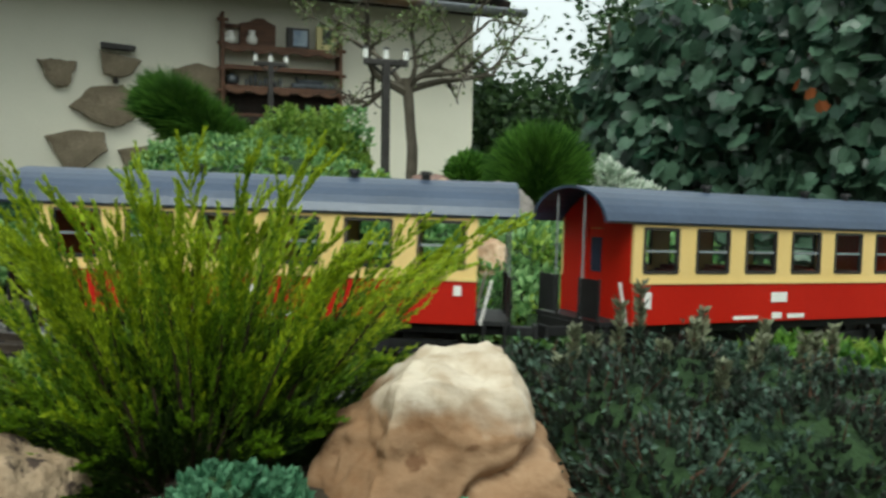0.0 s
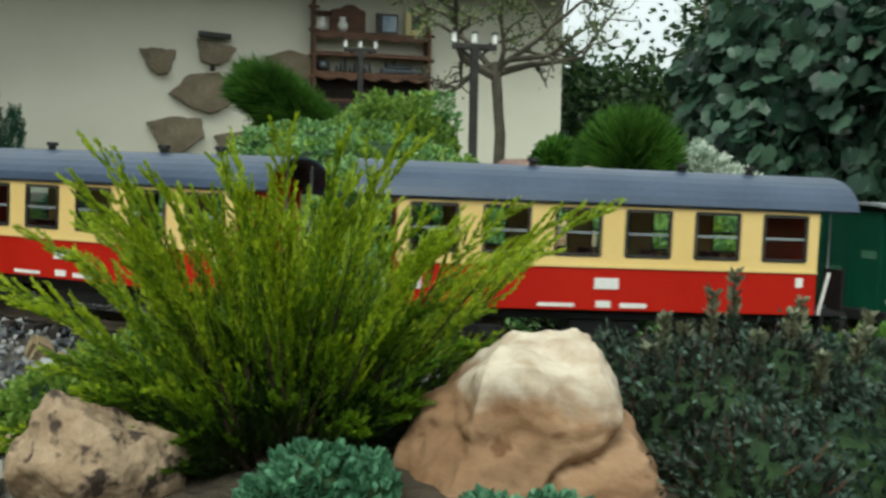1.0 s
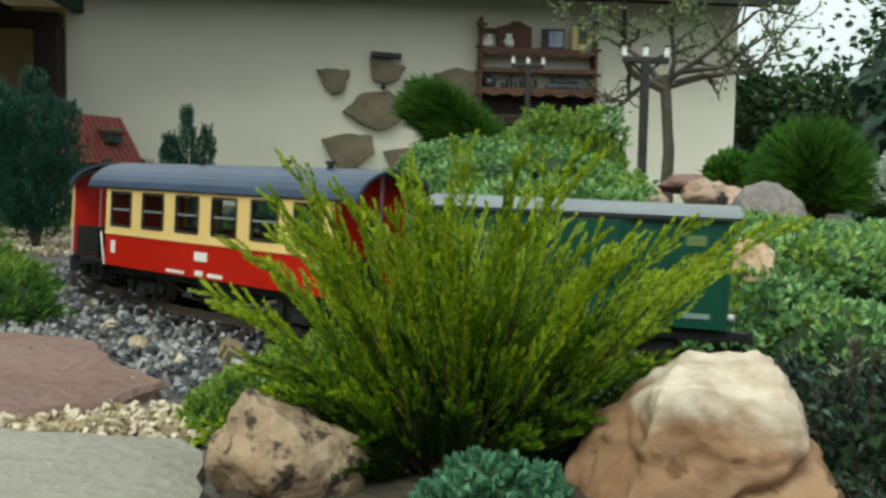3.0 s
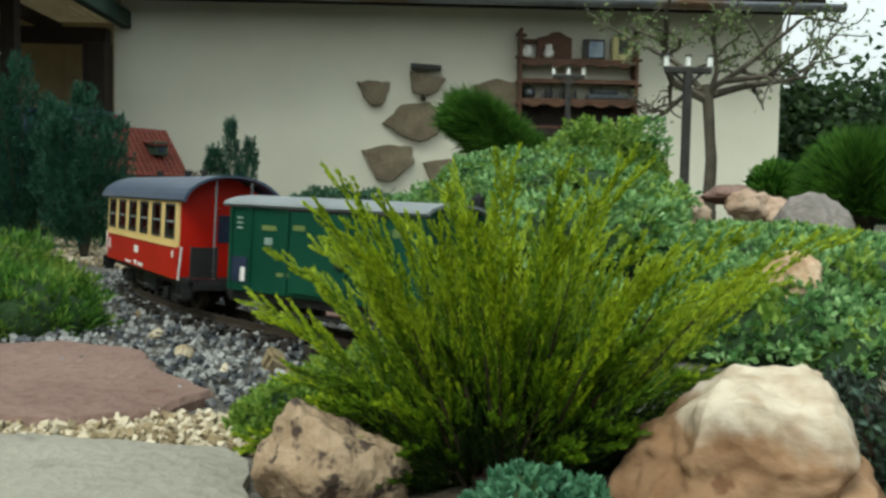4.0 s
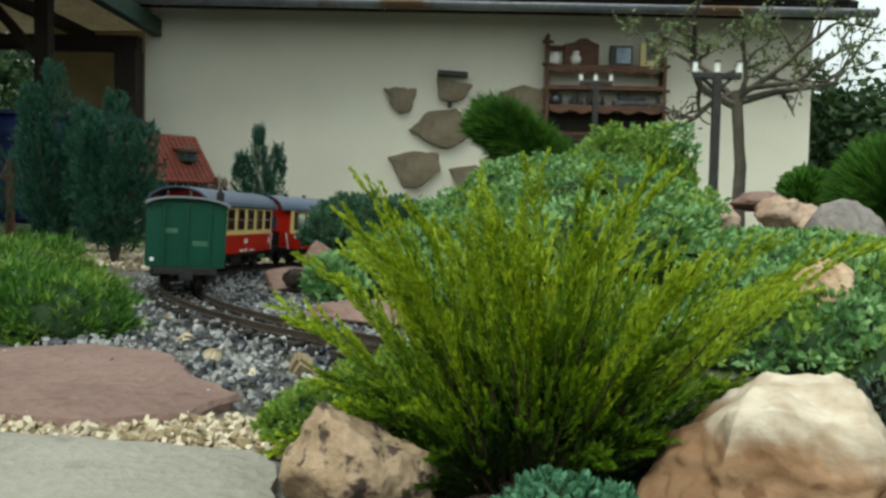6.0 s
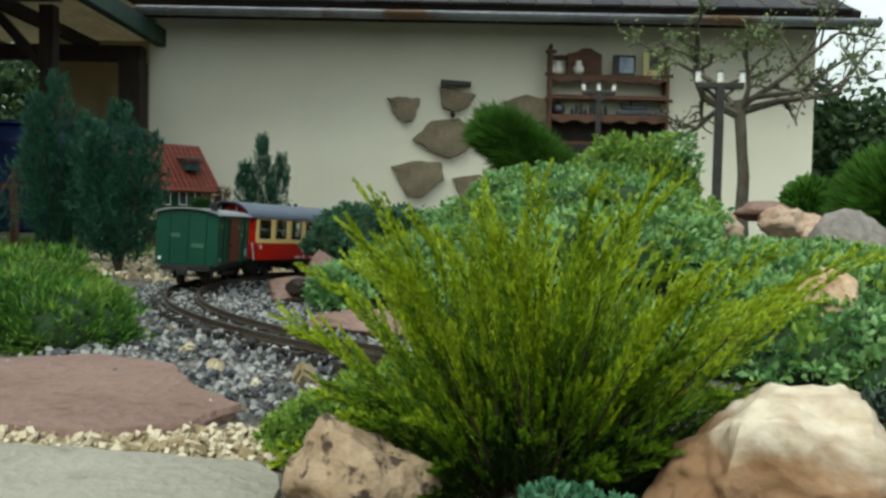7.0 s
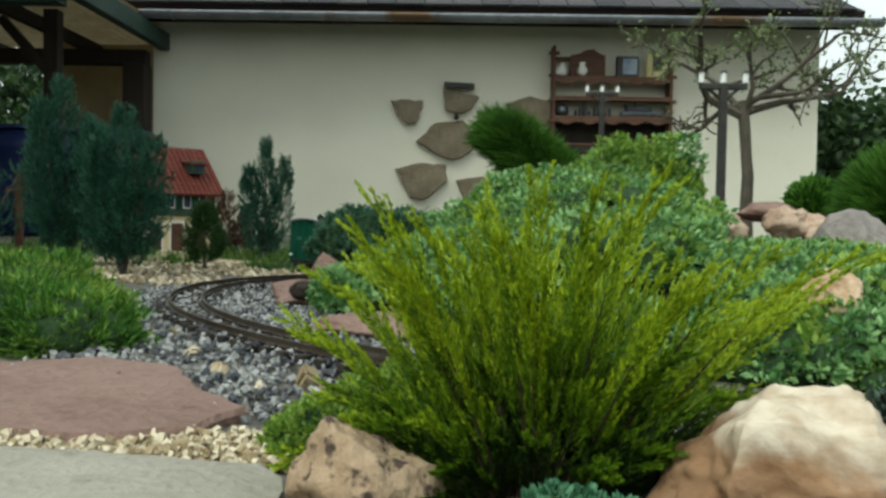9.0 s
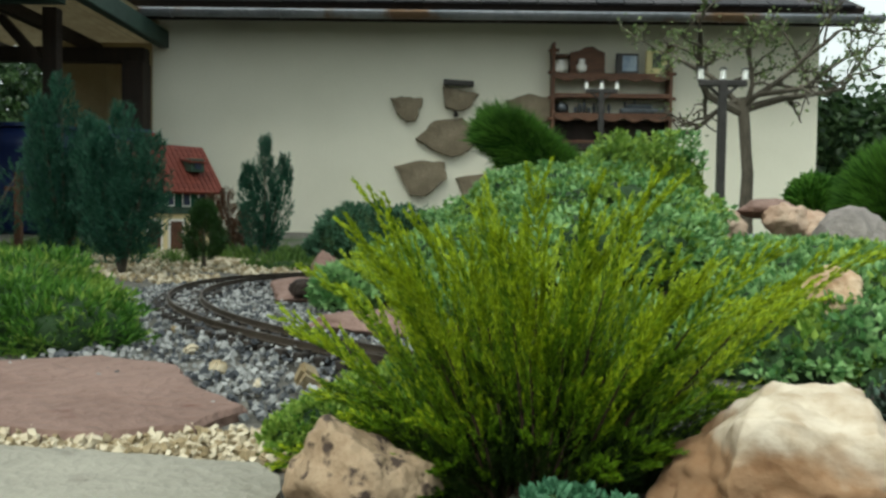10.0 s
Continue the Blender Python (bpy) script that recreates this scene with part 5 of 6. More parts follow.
def flame_conifer(name, label, place, tall, wide, count, mat, seed, spires=1):
    """An upright juniper: narrow spires, each of many upswept feathery sprays with loose tips."""
    rng = np.random.default_rng(seed)
    t = thing(name, label, "conifer", group="small conifers")
    wood = bmesh.new()
    bases, ways, lens = [], [], []
    foot = np.array(place, float)
    each = 22
    for s in range(spires):
        shift = (0.0, -0.36, 0.36, -0.18, 0.2)[s % 5] * wide * (spires > 1)
        ox, oy = shift, rng.uniform(-0.25, 0.25) * wide * (spires > 1)
        hgt = tall * (1.0 if s == 0 else rng.uniform(0.74, 0.97))
        rad = wide / 2 * (1.0 if spires == 1 else 0.62)
        rod(wood, tuple(foot), tuple(foot + np.array([ox, oy, hgt * 0.88])), 0.006, 0.0015, 6)
        for k in range(count // spires // each):
            u = rng.uniform(0.04, 0.9) ** 0.9
            az = rng.uniform(0, 2 * math.pi)
            out = np.array([math.cos(az), math.sin(az), 0.0])
            core = foot + np.array([ox * min(1, 0.25 + u), oy * min(1, 0.25 + u), u * hgt])
            girth = rad * min(1.0, 1.3 * (1 - u) ** 0.7) * (0.5 + 0.5 * min(1, u * 4)) * rng.uniform(0.6, 1.12)
            long = min(hgt * 0.17, (1.03 - u) * hgt) * rng.uniform(0.6, 1.15)
            start = core + out * girth * rng.uniform(0.05, 0.45)
            tip = core + out * girth + np.array([0, 0, long])
            w = rng.uniform(0.1, 1, (each, 1)) ** 0.8
            curve = start + (tip - start) * w + out * girth * 0.22 * np.sin(w * math.pi)
            bases.append(curve)
            way = unit(tip - start)
            ways.append(way + rng.normal(size=(each, 3)) * 0.42)
            lens.append(rng.uniform(0.008, 0.018, each) * (tall / 0.35) ** 0.4)
    part("trunk", wood, BARK, t)
    bases, ways, lens = np.concatenate(bases), np.concatenate(ways), np.concatenate(lens)
    blades("foliage", bases, ways, lens, lens * 0.17, mat, t, rng=rng)
    return t


def tuft(name, label, place, radii, count, mat, seed, lean=(0, 0, 0), blade=0.09, slim=0.02, category="grass tuft", tilt=(0, 0, 0)):
    """A dense shaggy ball of fine blades."""
    rng = np.random.default_rng(seed)
    t = thing(name, label, category)
    d = ball(count, rng)
    d[:, 2] = np.abs(d[:, 2]) * 1.3 - 0.45
    d = unit(d)
    shift = rng.uniform(-1, 1, (count, 1)) * np.array(tilt)
    base = np.array(place) + shift + d * np.array(radii) * rng.uniform(0.15, 0.72, (count, 1))
    way = d * np.array([1, 1, 1.0]) + np.array([0, 0, 0.55]) + np.array(lean) + rng.normal(size=(count, 3)) * 0.22
    length = blade * rng.uniform(0.6, 1.15, count)
    blades("foliage", base, way, length, np.full(count, slim * blade), mat, t, droop=0.12, rng=rng)
    # a dark ball stands in for the shaded inside of the tuft
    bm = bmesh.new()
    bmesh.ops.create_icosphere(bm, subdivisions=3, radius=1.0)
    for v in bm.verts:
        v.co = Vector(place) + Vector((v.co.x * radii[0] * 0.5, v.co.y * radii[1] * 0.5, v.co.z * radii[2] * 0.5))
    part("shade_core", bm, SOIL_AND_SHADE, t, smooth=True)
    bm = bmesh.new()
    gz = ground_z(place[0], place[1])
    for k in range(7):
        rod(bm, (place[0] + rng.uniform(-0.03, 0.03), place[1] + rng.uniform(-0.03, 0.03), gz - 0.01), (place[0] + rng.uniform(-0.05, 0.05), place[1] + rng.uniform(-0.05, 0.05), place[2]), 0.006, 0.003, 5)
    part("stem", bm, TWIG, t)
    return t


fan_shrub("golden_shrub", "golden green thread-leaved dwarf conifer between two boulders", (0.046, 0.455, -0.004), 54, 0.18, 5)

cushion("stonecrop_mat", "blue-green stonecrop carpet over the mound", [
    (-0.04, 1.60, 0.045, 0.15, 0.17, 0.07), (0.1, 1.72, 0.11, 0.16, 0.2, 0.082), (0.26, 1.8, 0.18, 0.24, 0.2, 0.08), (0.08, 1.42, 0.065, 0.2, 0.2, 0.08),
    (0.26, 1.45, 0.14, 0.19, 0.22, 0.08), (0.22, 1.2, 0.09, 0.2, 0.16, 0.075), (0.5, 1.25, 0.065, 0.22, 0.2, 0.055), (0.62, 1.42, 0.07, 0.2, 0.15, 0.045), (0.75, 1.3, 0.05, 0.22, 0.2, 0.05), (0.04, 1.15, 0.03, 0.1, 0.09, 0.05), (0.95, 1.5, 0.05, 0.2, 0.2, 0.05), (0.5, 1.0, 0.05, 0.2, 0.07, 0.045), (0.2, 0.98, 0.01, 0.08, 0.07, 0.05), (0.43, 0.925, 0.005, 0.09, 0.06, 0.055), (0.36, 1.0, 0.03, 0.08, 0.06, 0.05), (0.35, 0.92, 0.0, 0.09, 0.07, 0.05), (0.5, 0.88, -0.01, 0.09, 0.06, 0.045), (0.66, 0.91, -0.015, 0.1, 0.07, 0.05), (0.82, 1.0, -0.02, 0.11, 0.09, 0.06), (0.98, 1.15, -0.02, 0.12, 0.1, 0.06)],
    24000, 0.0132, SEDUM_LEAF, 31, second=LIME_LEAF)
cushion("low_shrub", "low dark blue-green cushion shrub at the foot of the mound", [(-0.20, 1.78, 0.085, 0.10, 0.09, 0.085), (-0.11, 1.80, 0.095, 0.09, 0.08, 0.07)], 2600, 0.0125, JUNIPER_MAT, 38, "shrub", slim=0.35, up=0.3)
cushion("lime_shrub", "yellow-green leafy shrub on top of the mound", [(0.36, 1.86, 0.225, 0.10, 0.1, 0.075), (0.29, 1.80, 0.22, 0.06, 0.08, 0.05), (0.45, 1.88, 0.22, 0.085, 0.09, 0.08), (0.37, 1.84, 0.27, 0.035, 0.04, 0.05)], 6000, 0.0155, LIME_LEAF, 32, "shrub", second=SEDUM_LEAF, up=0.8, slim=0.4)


def leafy_sprigs(name, label, stems, mat, seed):
    """Upright leafy shoots: a thin stem with leaves set round it and a tuft at its tip. stems: x, y, foot z, height, leaf length."""
    rng = np.random.default_rng(seed)
    t = thing(name, label, "shoots")
    for x, y, z, h, ln in stems:
        dx, dy = rng.normal() * 0.12 * h, rng.normal() * 0.12 * h
        stem = part("stem", rod(bmesh.new(), (x, y, z - 0.03), (x + dx, y + dy, z + h), 0.0022, 0.001, 5), LIME_LEAF, t)
        n = int(h / ln * 11)
        u = np.concatenate([rng.uniform(0.1, 1.0, n), np.full(7, 1.0)])
        a = rng.uniform(0, 6.28, n + 7)
        base = np.stack([x + dx * u, y + dy * u, z + h * u], 1)
        way = np.stack([np.cos(a), np.sin(a), rng.uniform(0.2, 1.0, n + 7) + (u == 1.0) * 0.8], 1)
        size = ln * rng.uniform(0.7, 1.1, n + 7) * (1.1 - 0.35 * u)
        blades("foliage", base, way, size, size * 0.42, mat, stem, rng=rng)
    return t


leafy_sprigs("pale_shoots", "pale green leafy shoots rising from the mound", [(0.445 + 0.022 * (k % 5) - 0.01 * (k // 5), 1.83 + 0.03 * (k // 5), 0.248 + 0.012 * ((k * 3) % 4), 0.035 + 0.012 * ((k * 5) % 4), 0.026) for k in range(11)], SEDUM_LEAF, 39)
leafy_sprigs("golden_shoots", "yellow-green leafy shoots on top of the mound", [(0.28 + 0.022 * (k % 8) + 0.012 * (k // 8), 1.76 + 0.025 * (k // 8), 0.245 + 0.010 * ((k * 3) % 4), 0.028 + 0.014 * ((k * 5) % 4), 0.021) for k in range(16)], LIME_LEAF, 40)
cushion("green_cushion", "fresh green feathery cushion plant by the slab", [(-0.72, 0.98, 0.02, 0.26, 0.16, 0.07), (-0.52, 0.93, 0.02, 0.14, 0.12, 0.058), (-0.62, 1.15, 0.02, 0.16, 0.16, 0.07), (-0.85, 1.25, 0.02, 0.25, 0.22, 0.075), (-0.425, 0.90, 0.015, 0.085, 0.08, 0.05)], 13000, 0.0135, MOSS_LEAF, 33, slim=0.2, up=0.9, second=LIME_LEAF)
cushion("green_cushion", "small light green cushion plant beside the pitted stone", [(-0.083, 0.53, 0.002, 0.038, 0.032, 0.03), (-0.055, 0.575, 0.003, 0.042, 0.04, 0.038), (-0.03, 0.62, 0.003, 0.04, 0.04, 0.042)], 6000, 0.0052, LIME_LEAF, 34, slim=0.45, second=MOSS_LEAF)
cushion("stonecrop", "blue-green stonecrop at the foot of the golden shrub", [(0.052, 0.374, 0.008, 0.022, 0.016, 0.020), (0.074, 0.374, 0.006, 0.014, 0.014, 0.017), (0.034, 0.374, 0.003, 0.014, 0.014, 0.014)], 420, 0.0062, TEAL_LEAF, 35, slim=0.75, up=0.9, rosette=7)
cushion("stonecrop", "blue-green stonecrop on the tan boulder", [(0.122, 0.338, 0.003, 0.014, 0.01, 0.009), (0.15, 0.332, 0.002, 0.014, 0.01, 0.010)], 160, 0.0062, TEAL_LEAF, 36, slim=0.8, up=0.6, rosette=7)
cushion("stonecrop", "dark green stonecrop by the red stone inside the curve", [(-0.17, 1.36, 0.02, 0.055, 0.06, 0.045)], 500, 0.017, SEDUM_LEAF, 37)
slab("planting_bed", "dark planting soil under the shrub and herb", [(-0.07, 0.36), (-0.03, 0.30), (0.2, 0.26), (0.5, 0.26), (0.75, 0.4), (0.72, 0.58), (0.5, 0.60), (0.25, 0.58), (0.05, 0.58), (-0.05, 0.54), (-0.075, 0.45)], 0.003, 0.03, SOIL_AND_SHADE, 71, "soil", "structure")
build_ballast()
yard_pebbles()



def dusky_herb():
    """Low herb: loose leafy mass with many thin purplish stalks standing out of it."""
    mass = [(0.27, 0.42, 0.0, 0.055, 0.06, 0.052), (0.33, 0.45, 0.0, 0.07, 0.07, 0.058), (0.41, 0.46, -0.01, 0.08, 0.07, 0.06), (0.36, 0.36, -0.01, 0.08, 0.06, 0.05), (0.48, 0.42, -0.02, 0.08, 0.08, 0.055), (0.27, 0.50, -0.005, 0.06, 0.06, 0.05), (0.38, 0.53, -0.02, 0.09, 0.05, 0.05), (0.26, 0.35, -0.005, 0.04, 0.04, 0.038)]
    t = cushion("dusky_herb", "dusky low herb with purplish stems before the track", mass, 9500, 0.0070, DARK_HERB, 41, "herb", slim=0.42, up=0.7, rosette=5, second=SAGE_LEAF)
    rng = np.random.default_rng(44)
    n = 900
    pick = np.array(mass)[rng.integers(0, len(mass), n)]
    d = unit(rng.normal(size=(n, 3)))
    d[:, 2] = np.abs(d[:, 2])
    foot = pick[:, :3] + d * pick[:, 3:] * 0.75
    way = unit(d * np.array([0.8, 0.8, 0.5]) + np.array([0, 0, 0.8]) + rng.normal(size=(n, 3)) * 0.3)
    long = rng.uniform(0.012, 0.030, n)
    blades("stalkwork", foot, way, long, 0.0016, PURPLE_HERB, t, rng=rng)
    at = rng.integers(0, n, 5200)
    u = rng.uniform(0.4, 1.0, 5200)[:, None]
    size = rng.uniform(0.003, 0.0062, 5200)
    blades("stalk_foliage", foot[at] + way[at] * long[at][:, None] * u, way[at] + rng.normal(size=(5200, 3)) * 0.8, size, size * 0.5, SAGE_LEAF, t, rng=rng)


dusky_herb()
cushion("green_cushion", "light green cushion plant beside the track", [(0.56, 0.56, -0.02, 0.09, 0.08, 0.045), (0.62, 0.48, -0.02, 0.1, 0.08, 0.05)], 1500, 0.014, MOSS_LEAF, 42, slim=0.35, second=LIME_LEAF)


def herb_spikes():
    rng = np.random.default_rng(43)
    t = thing("flower_spikes", "upright faded flower spikes above the dusky herb", "flower spikes")
    for x, y, h in ((0.30, 0.455, 0.092), (0.325, 0.47, 0.102), (0.345, 0.44, 0.080), (0.375, 0.47, 0.085), (0.42, 0.46, 0.078), (0.27, 0.46, 0.075), (0.40, 0.44, 0.07), (0.455, 0.45, 0.068), (0.29, 0.47, 0.068), (0.315, 0.43, 0.07), (0.36, 0.45, 0.066), (0.385, 0.43, 0.062), (0.435, 0.44, 0.07), (0.25, 0.44, 0.06), (0.48, 0.46, 0.072), (0.335, 0.40, 0.062)):
        z0 = ground_z(x, y)
        bm = rod(bmesh.new(), (x, y, z0), (x + 0.003, y, z0 + h), 0.0012, 0.0008, 5)
        stem = part("stem", bm, PURPLE_HERB, t)
        n = 150
        u = rng.uniform(0.45, 1.0, n)
        a = rng.uniform(0, 6.28, n)
        base = np.stack([x + 0.003 * u, np.full(n, y), z0 + h * u], 1)
        way = np.stack([np.cos(a), np.sin(a), np.full(n, 0.9)], 1)
        blades("floret_tuft", base, way, rng.uniform(0.005, 0.009, n), 0.0032, SPIKE_LEAF, stem, rng=rng)


herb_spikes()

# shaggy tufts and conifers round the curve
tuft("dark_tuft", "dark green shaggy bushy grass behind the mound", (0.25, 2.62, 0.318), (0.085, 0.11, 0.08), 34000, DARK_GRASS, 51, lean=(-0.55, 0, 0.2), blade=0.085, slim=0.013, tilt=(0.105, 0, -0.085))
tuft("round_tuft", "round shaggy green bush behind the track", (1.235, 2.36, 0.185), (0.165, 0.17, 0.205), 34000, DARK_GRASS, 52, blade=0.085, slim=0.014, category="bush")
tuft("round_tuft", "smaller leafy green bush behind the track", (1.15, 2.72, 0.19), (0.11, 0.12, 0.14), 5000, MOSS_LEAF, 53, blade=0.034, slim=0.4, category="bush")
cushion("variegated_shrub", "white-edged leafy shrub under the vine", [(1.43, 2.3, 0.16, 0.09, 0.09, 0.1), (1.5, 2.2, 0.1, 0.08, 0.08, 0.09)], 900, 0.028, PALE_LEAF, 54, "shrub", slim=0.5)
flame_conifer("juniper", "tall blue-green columnar juniper", (-0.985, 2.12, 0.0), 0.47, 0.22, 26000, BLUE_LEAF, 61, 5)
flame_conifer("juniper", "broad blue-green juniper beside the taller one", (-0.765, 1.93, 0.0), 0.385, 0.22, 26000, BLUE_LEAF, 62, 5)
flame_conifer("juniper", "slim juniper with three spires before the wall", (-0.60, 2.66, -0.01), 0.39, 0.16, 15000, BLUE_LEAF, 63, 3)
flame_conifer("juniper", "very small juniper beside the track", (-0.685, 2.30, 0.0), 0.175, 0.12, 14000, SPRUCE_LEAF, 64, 1)
flame_conifer("juniper", "small russet shrub beside the model house", (-0.82, 3.08, 0.0), 0.23, 0.20, 11000, RUSSET_LEAF, 65, 3)
flame_conifer("juniper", "dark juniper by the carport", (-1.45, 2.5, 0.02), 0.30, 0.3, 7000, BLUE_LEAF, 66, 3)
cushion("lawn_patch", "patch of green grass behind the track", [(-0.65, 3.0, -0.02, 0.35, 0.2, 0.035), (-0.5, 2.52, -0.02, 0.12, 0.08, 0.03), (-0.86, 2.5, -0.02, 0.10, 0.09, 0.03), (-1.15, 2.3, -0.02, 0.14, 0.12, 0.035), (-1.3, 2.75, -0.01, 0.3, 0.25, 0.05), (-0.2, 3.0, -0.03, 0.5, 0.2, 0.05)], 4200, 0.034, LAWN_LEAF, 67, "grass", slim=0.1, up=1.5)
slab("pebble_patch", "pale pebbly yard before the model house", [(-1.5, 2.75), (-0.75, 2.62), (-0.3, 2.75), (-0.4, 3.6), (-1.6, 3.7)], 0.004, 0.02, PALE_PEBBLE, 6, "gravel")


def street_lamp(place, tall, arm, label):
    """Model street lamp: square post, cross arm and three opal lamps."""
    l = thing("street_lamp", label, "street lamp", Matrix.Translation(place), "model street lamps")
    w = tall * 0.023
    part("post", boxed(-w, w, -w, w, 0, tall, w * 0.3), LAMP_BLACK, l)
    part("cross_arm", boxed(-arm, arm, -w * 0.8, w * 0.8, tall - w * 1.6, tall, w * 0.3), LAMP_BLACK, l)
    for s in (-1, 1):
        part("strut", rod(bmesh.new(), (0, 0, tall - arm * 0.75), (s * arm * 0.7, 0, tall - w), w * 0.45, w * 0.45, 6), LAMP_BLACK, l)
    for x in (-arm * 0.93, 0, arm * 0.93):
        part("lamp_glass", rod(bmesh.new(), (x, 0, tall + 0.001), (x, 0, tall + w * 2.6), w * 0.8, w * 0.7, 12), LAMP_WHITE, l, "white opal lamp glass")
        part("lamp_cap", rod(bmesh.new(), (x, 0, tall + w * 2.6), (x, 0, tall + w * 3.1), w * 1.0, w * 0.7, 12), LAMP_BLACK, l)
    return l


street_lamp((0.385, 2.25, 0.20), 0.290, 0.043, "dark model street lamp with three white lamps behind the mound")
street_lamp((0.460, 1.47, 0.09), 0.30, 0.041, "tall dark model street lamp standing on the mound")


# ---------- bare apple tree ----------
def apple_tree():
    rnd = random.Random(77)
    t = thing("apple_tree", "small gnarled apple tree with few leaves before the wall", "tree")
    wood = bmesh.new()
    tips = []

    def limb(p, d, length, r, level):
        pts, rad = [tuple(p)], [r]
        steps = 6
        q, way = Vector(p), Vector(d).normalized()
        for k in range(steps):
            way = (way + Vector((rnd.gauss(0, 0.22), rnd.gauss(0, 0.2), rnd.gauss(0.015, 0.2)))).normalized()
            q = q + way * length / steps
            pts.append(tuple(q))
            rad.append(max(0.0042, r * (1 - 0.55 * (k + 1) / steps)))
            if level > 0:
                tips.append(q.copy())
            if level < 3 and k >= 1 and rnd.random() < (0.92 if level else 0):
                side = (way * 0.8 + Vector((rnd.gauss(0, 0.8), rnd.gauss(0, 0.8), rnd.gauss(0.1, 0.55)))).normalized()
                limb(q, side, length * rnd.uniform(0.3, 0.6), rad[-1] * 0.66, level + 1)
        tube(wood, pts, rad, 6)

    trunk = [(1.57, 4.53, -0.1), (1.555, 4.53, 0.20), (1.56, 4.53, 0.40), (1.545, 4.54, 0.60), (1.525, 4.54, 0.80)]
    tube(wood, trunk, [0.040, 0.034, 0.031, 0.029, 0.032], 9)
    top = Vector(trunk[-1])
    for d, l, r in (((-1, -0.2, 0.42), 0.66, 0.026), ((1, 0.1, 0.30), 0.68, 0.026), ((0.8, 0.3, 0.75), 0.60, 0.02), ((-0.75, 0.3, 0.8), 0.55, 0.02), ((-1, 0.2, -0.08), 0.50, 0.018), ((1, -0.3, 0.02), 0.58, 0.02), ((0.15, -0.6, 0.8), 0.42, 0.017)):
        limb(top - Vector((0, 0, rnd.uniform(0, 0.1))), d, l, r, 1)
    part("trunk", wood, BARK, t)
    rng = np.random.default_rng(78)
    base = np.array([list(p) for p in tips])
    high = base[:, 2] > 0.9
    base = np.concatenate([np.repeat(base[high][::2], 3, 0), base[::4]])
    base = base + rng.normal(size=base.shape) * 0.022
    ln = rng.uniform(0.018, 0.034, len(base))
    blades("foliage", base, rng.normal(size=base.shape), ln, ln * 0.6, APPLE_LEAF, t, rng=rng)


apple_tree()


# ---------- model house ----------
def model_house():
    h = thing("model_house", "model station house with a red tiled roof", "model house", pose(-1.165, 3.32, 0.0, 0, 0, 48) @ Matrix.Scale(1.14, 4))
    part("ground_floor", boxed(-0.13, 0.13, -0.11, 0.11, 0, 0.125, 0.002), HOUSE_CREAM, h, "pale yellow ground floor")
    part("upper_floor", boxed(-0.14, 0.14, -0.12, 0.12, 0.125, 0.225, 0.002), HOUSE_GREEN, h, "dark green timbered upper floor")
    for x in (-0.09, -0.03, 0.03, 0.09):
        w = part("window", boxed(x - 0.016, x + 0.016, -0.124, -0.118, 0.15, 0.20, 0.001), WHITE_PAINT, h)
        part("pane", boxed(x - 0.012, x + 0.012, -0.1255, -0.1235, 0.154, 0.196), BLUE_BOARD, w)
        for s in (-1, 1):
            part("shutter", boxed(x + s * 0.022 - 0.006, x + s * 0.022 + 0.006, -0.125, -0.1205, 0.148, 0.202, 0.001), VAN_GREEN, w)
    for x in (-0.08, 0.0, 0.08):
        w = part("door", boxed(x - 0.022, x + 0.022, -0.114, -0.108, 0.005, 0.1, 0.001), BROWN_WOOD, h)
        part("door_frame", boxed(x - 0.03, x + 0.03, -0.112, -0.1095, 0.0, 0.108, 0.001), WHITE_PAINT, h)
    for y in (-0.06, 0.06):
        w = part("window", boxed(0.139, 0.144, y - 0.02, y + 0.02, 0.15, 0.2, 0.001), WHITE_PAINT, h)
        part("pane", boxed(0.1435, 0.146, y - 0.015, y + 0.015, 0.155, 0.195), BLUE_BOARD, w)
    g = bmesh.new()
    for x in (-0.14, 0.138):
        tri = [g.verts.new((x, -0.12, 0.225)), g.verts.new((x, 0.12, 0.225)), g.verts.new((x, 0.0, 0.36))]
        f = g.faces.new(tri)
    got = bmesh.ops.extrude_face_region(g, geom=g.faces[:])
    bmesh.ops.translate(g, vec=(0.002, 0, 0), verts=[v for v in got["geom"] if isinstance(v, bmesh.types.BMVert)])
    part("gable", g, HOUSE_GREEN, h)
    tile = boxed(-0.0085, 0.0085, -0.022, 0.0, 0, 0.004, 0.001)
    me = bpy.data.meshes.new("roof_tile")
    tile.to_mesh(me)
    tile.free()
    me.materials.append(CLAY_TILE)
    for s in (-1, 1):
        ang = math.degrees(math.atan2(0.135, 0.12))
        m = pose(0, 0, 0.365) @ pose(0, 0, 0, 0, 0, 0 if s < 0 else 180) @ pose(0, 0, 0, ang, 0, 0)
        r = part("roof", boxed(-0.165, 0.165, -0.225, 0.0, -0.006, 0.0), CLAY_TILE, h, "red tiled roof slope")
        r.matrix_basis = m
        for row in range(11):
            for k in range(17 if s < 0 else 0):
                shared("roof_tile", me, r, pose(-0.154 + k * 0.0192, -0.205 + row * 0.0195, 0.001, -4, 0, 0))
    d = part("dormer", boxed(0.05, 0.10, -0.12, -0.02, 0.27, 0.315, 0.002), HOUSE_GREEN, h)
    part("dormer_roof", box(bmesh.new(), 0.042, 0.108, -0.13, -0.02, 0, 0.006, m=pose(0, 0, 0.318, 8, 0, 0)), CLAY_TILE, d)
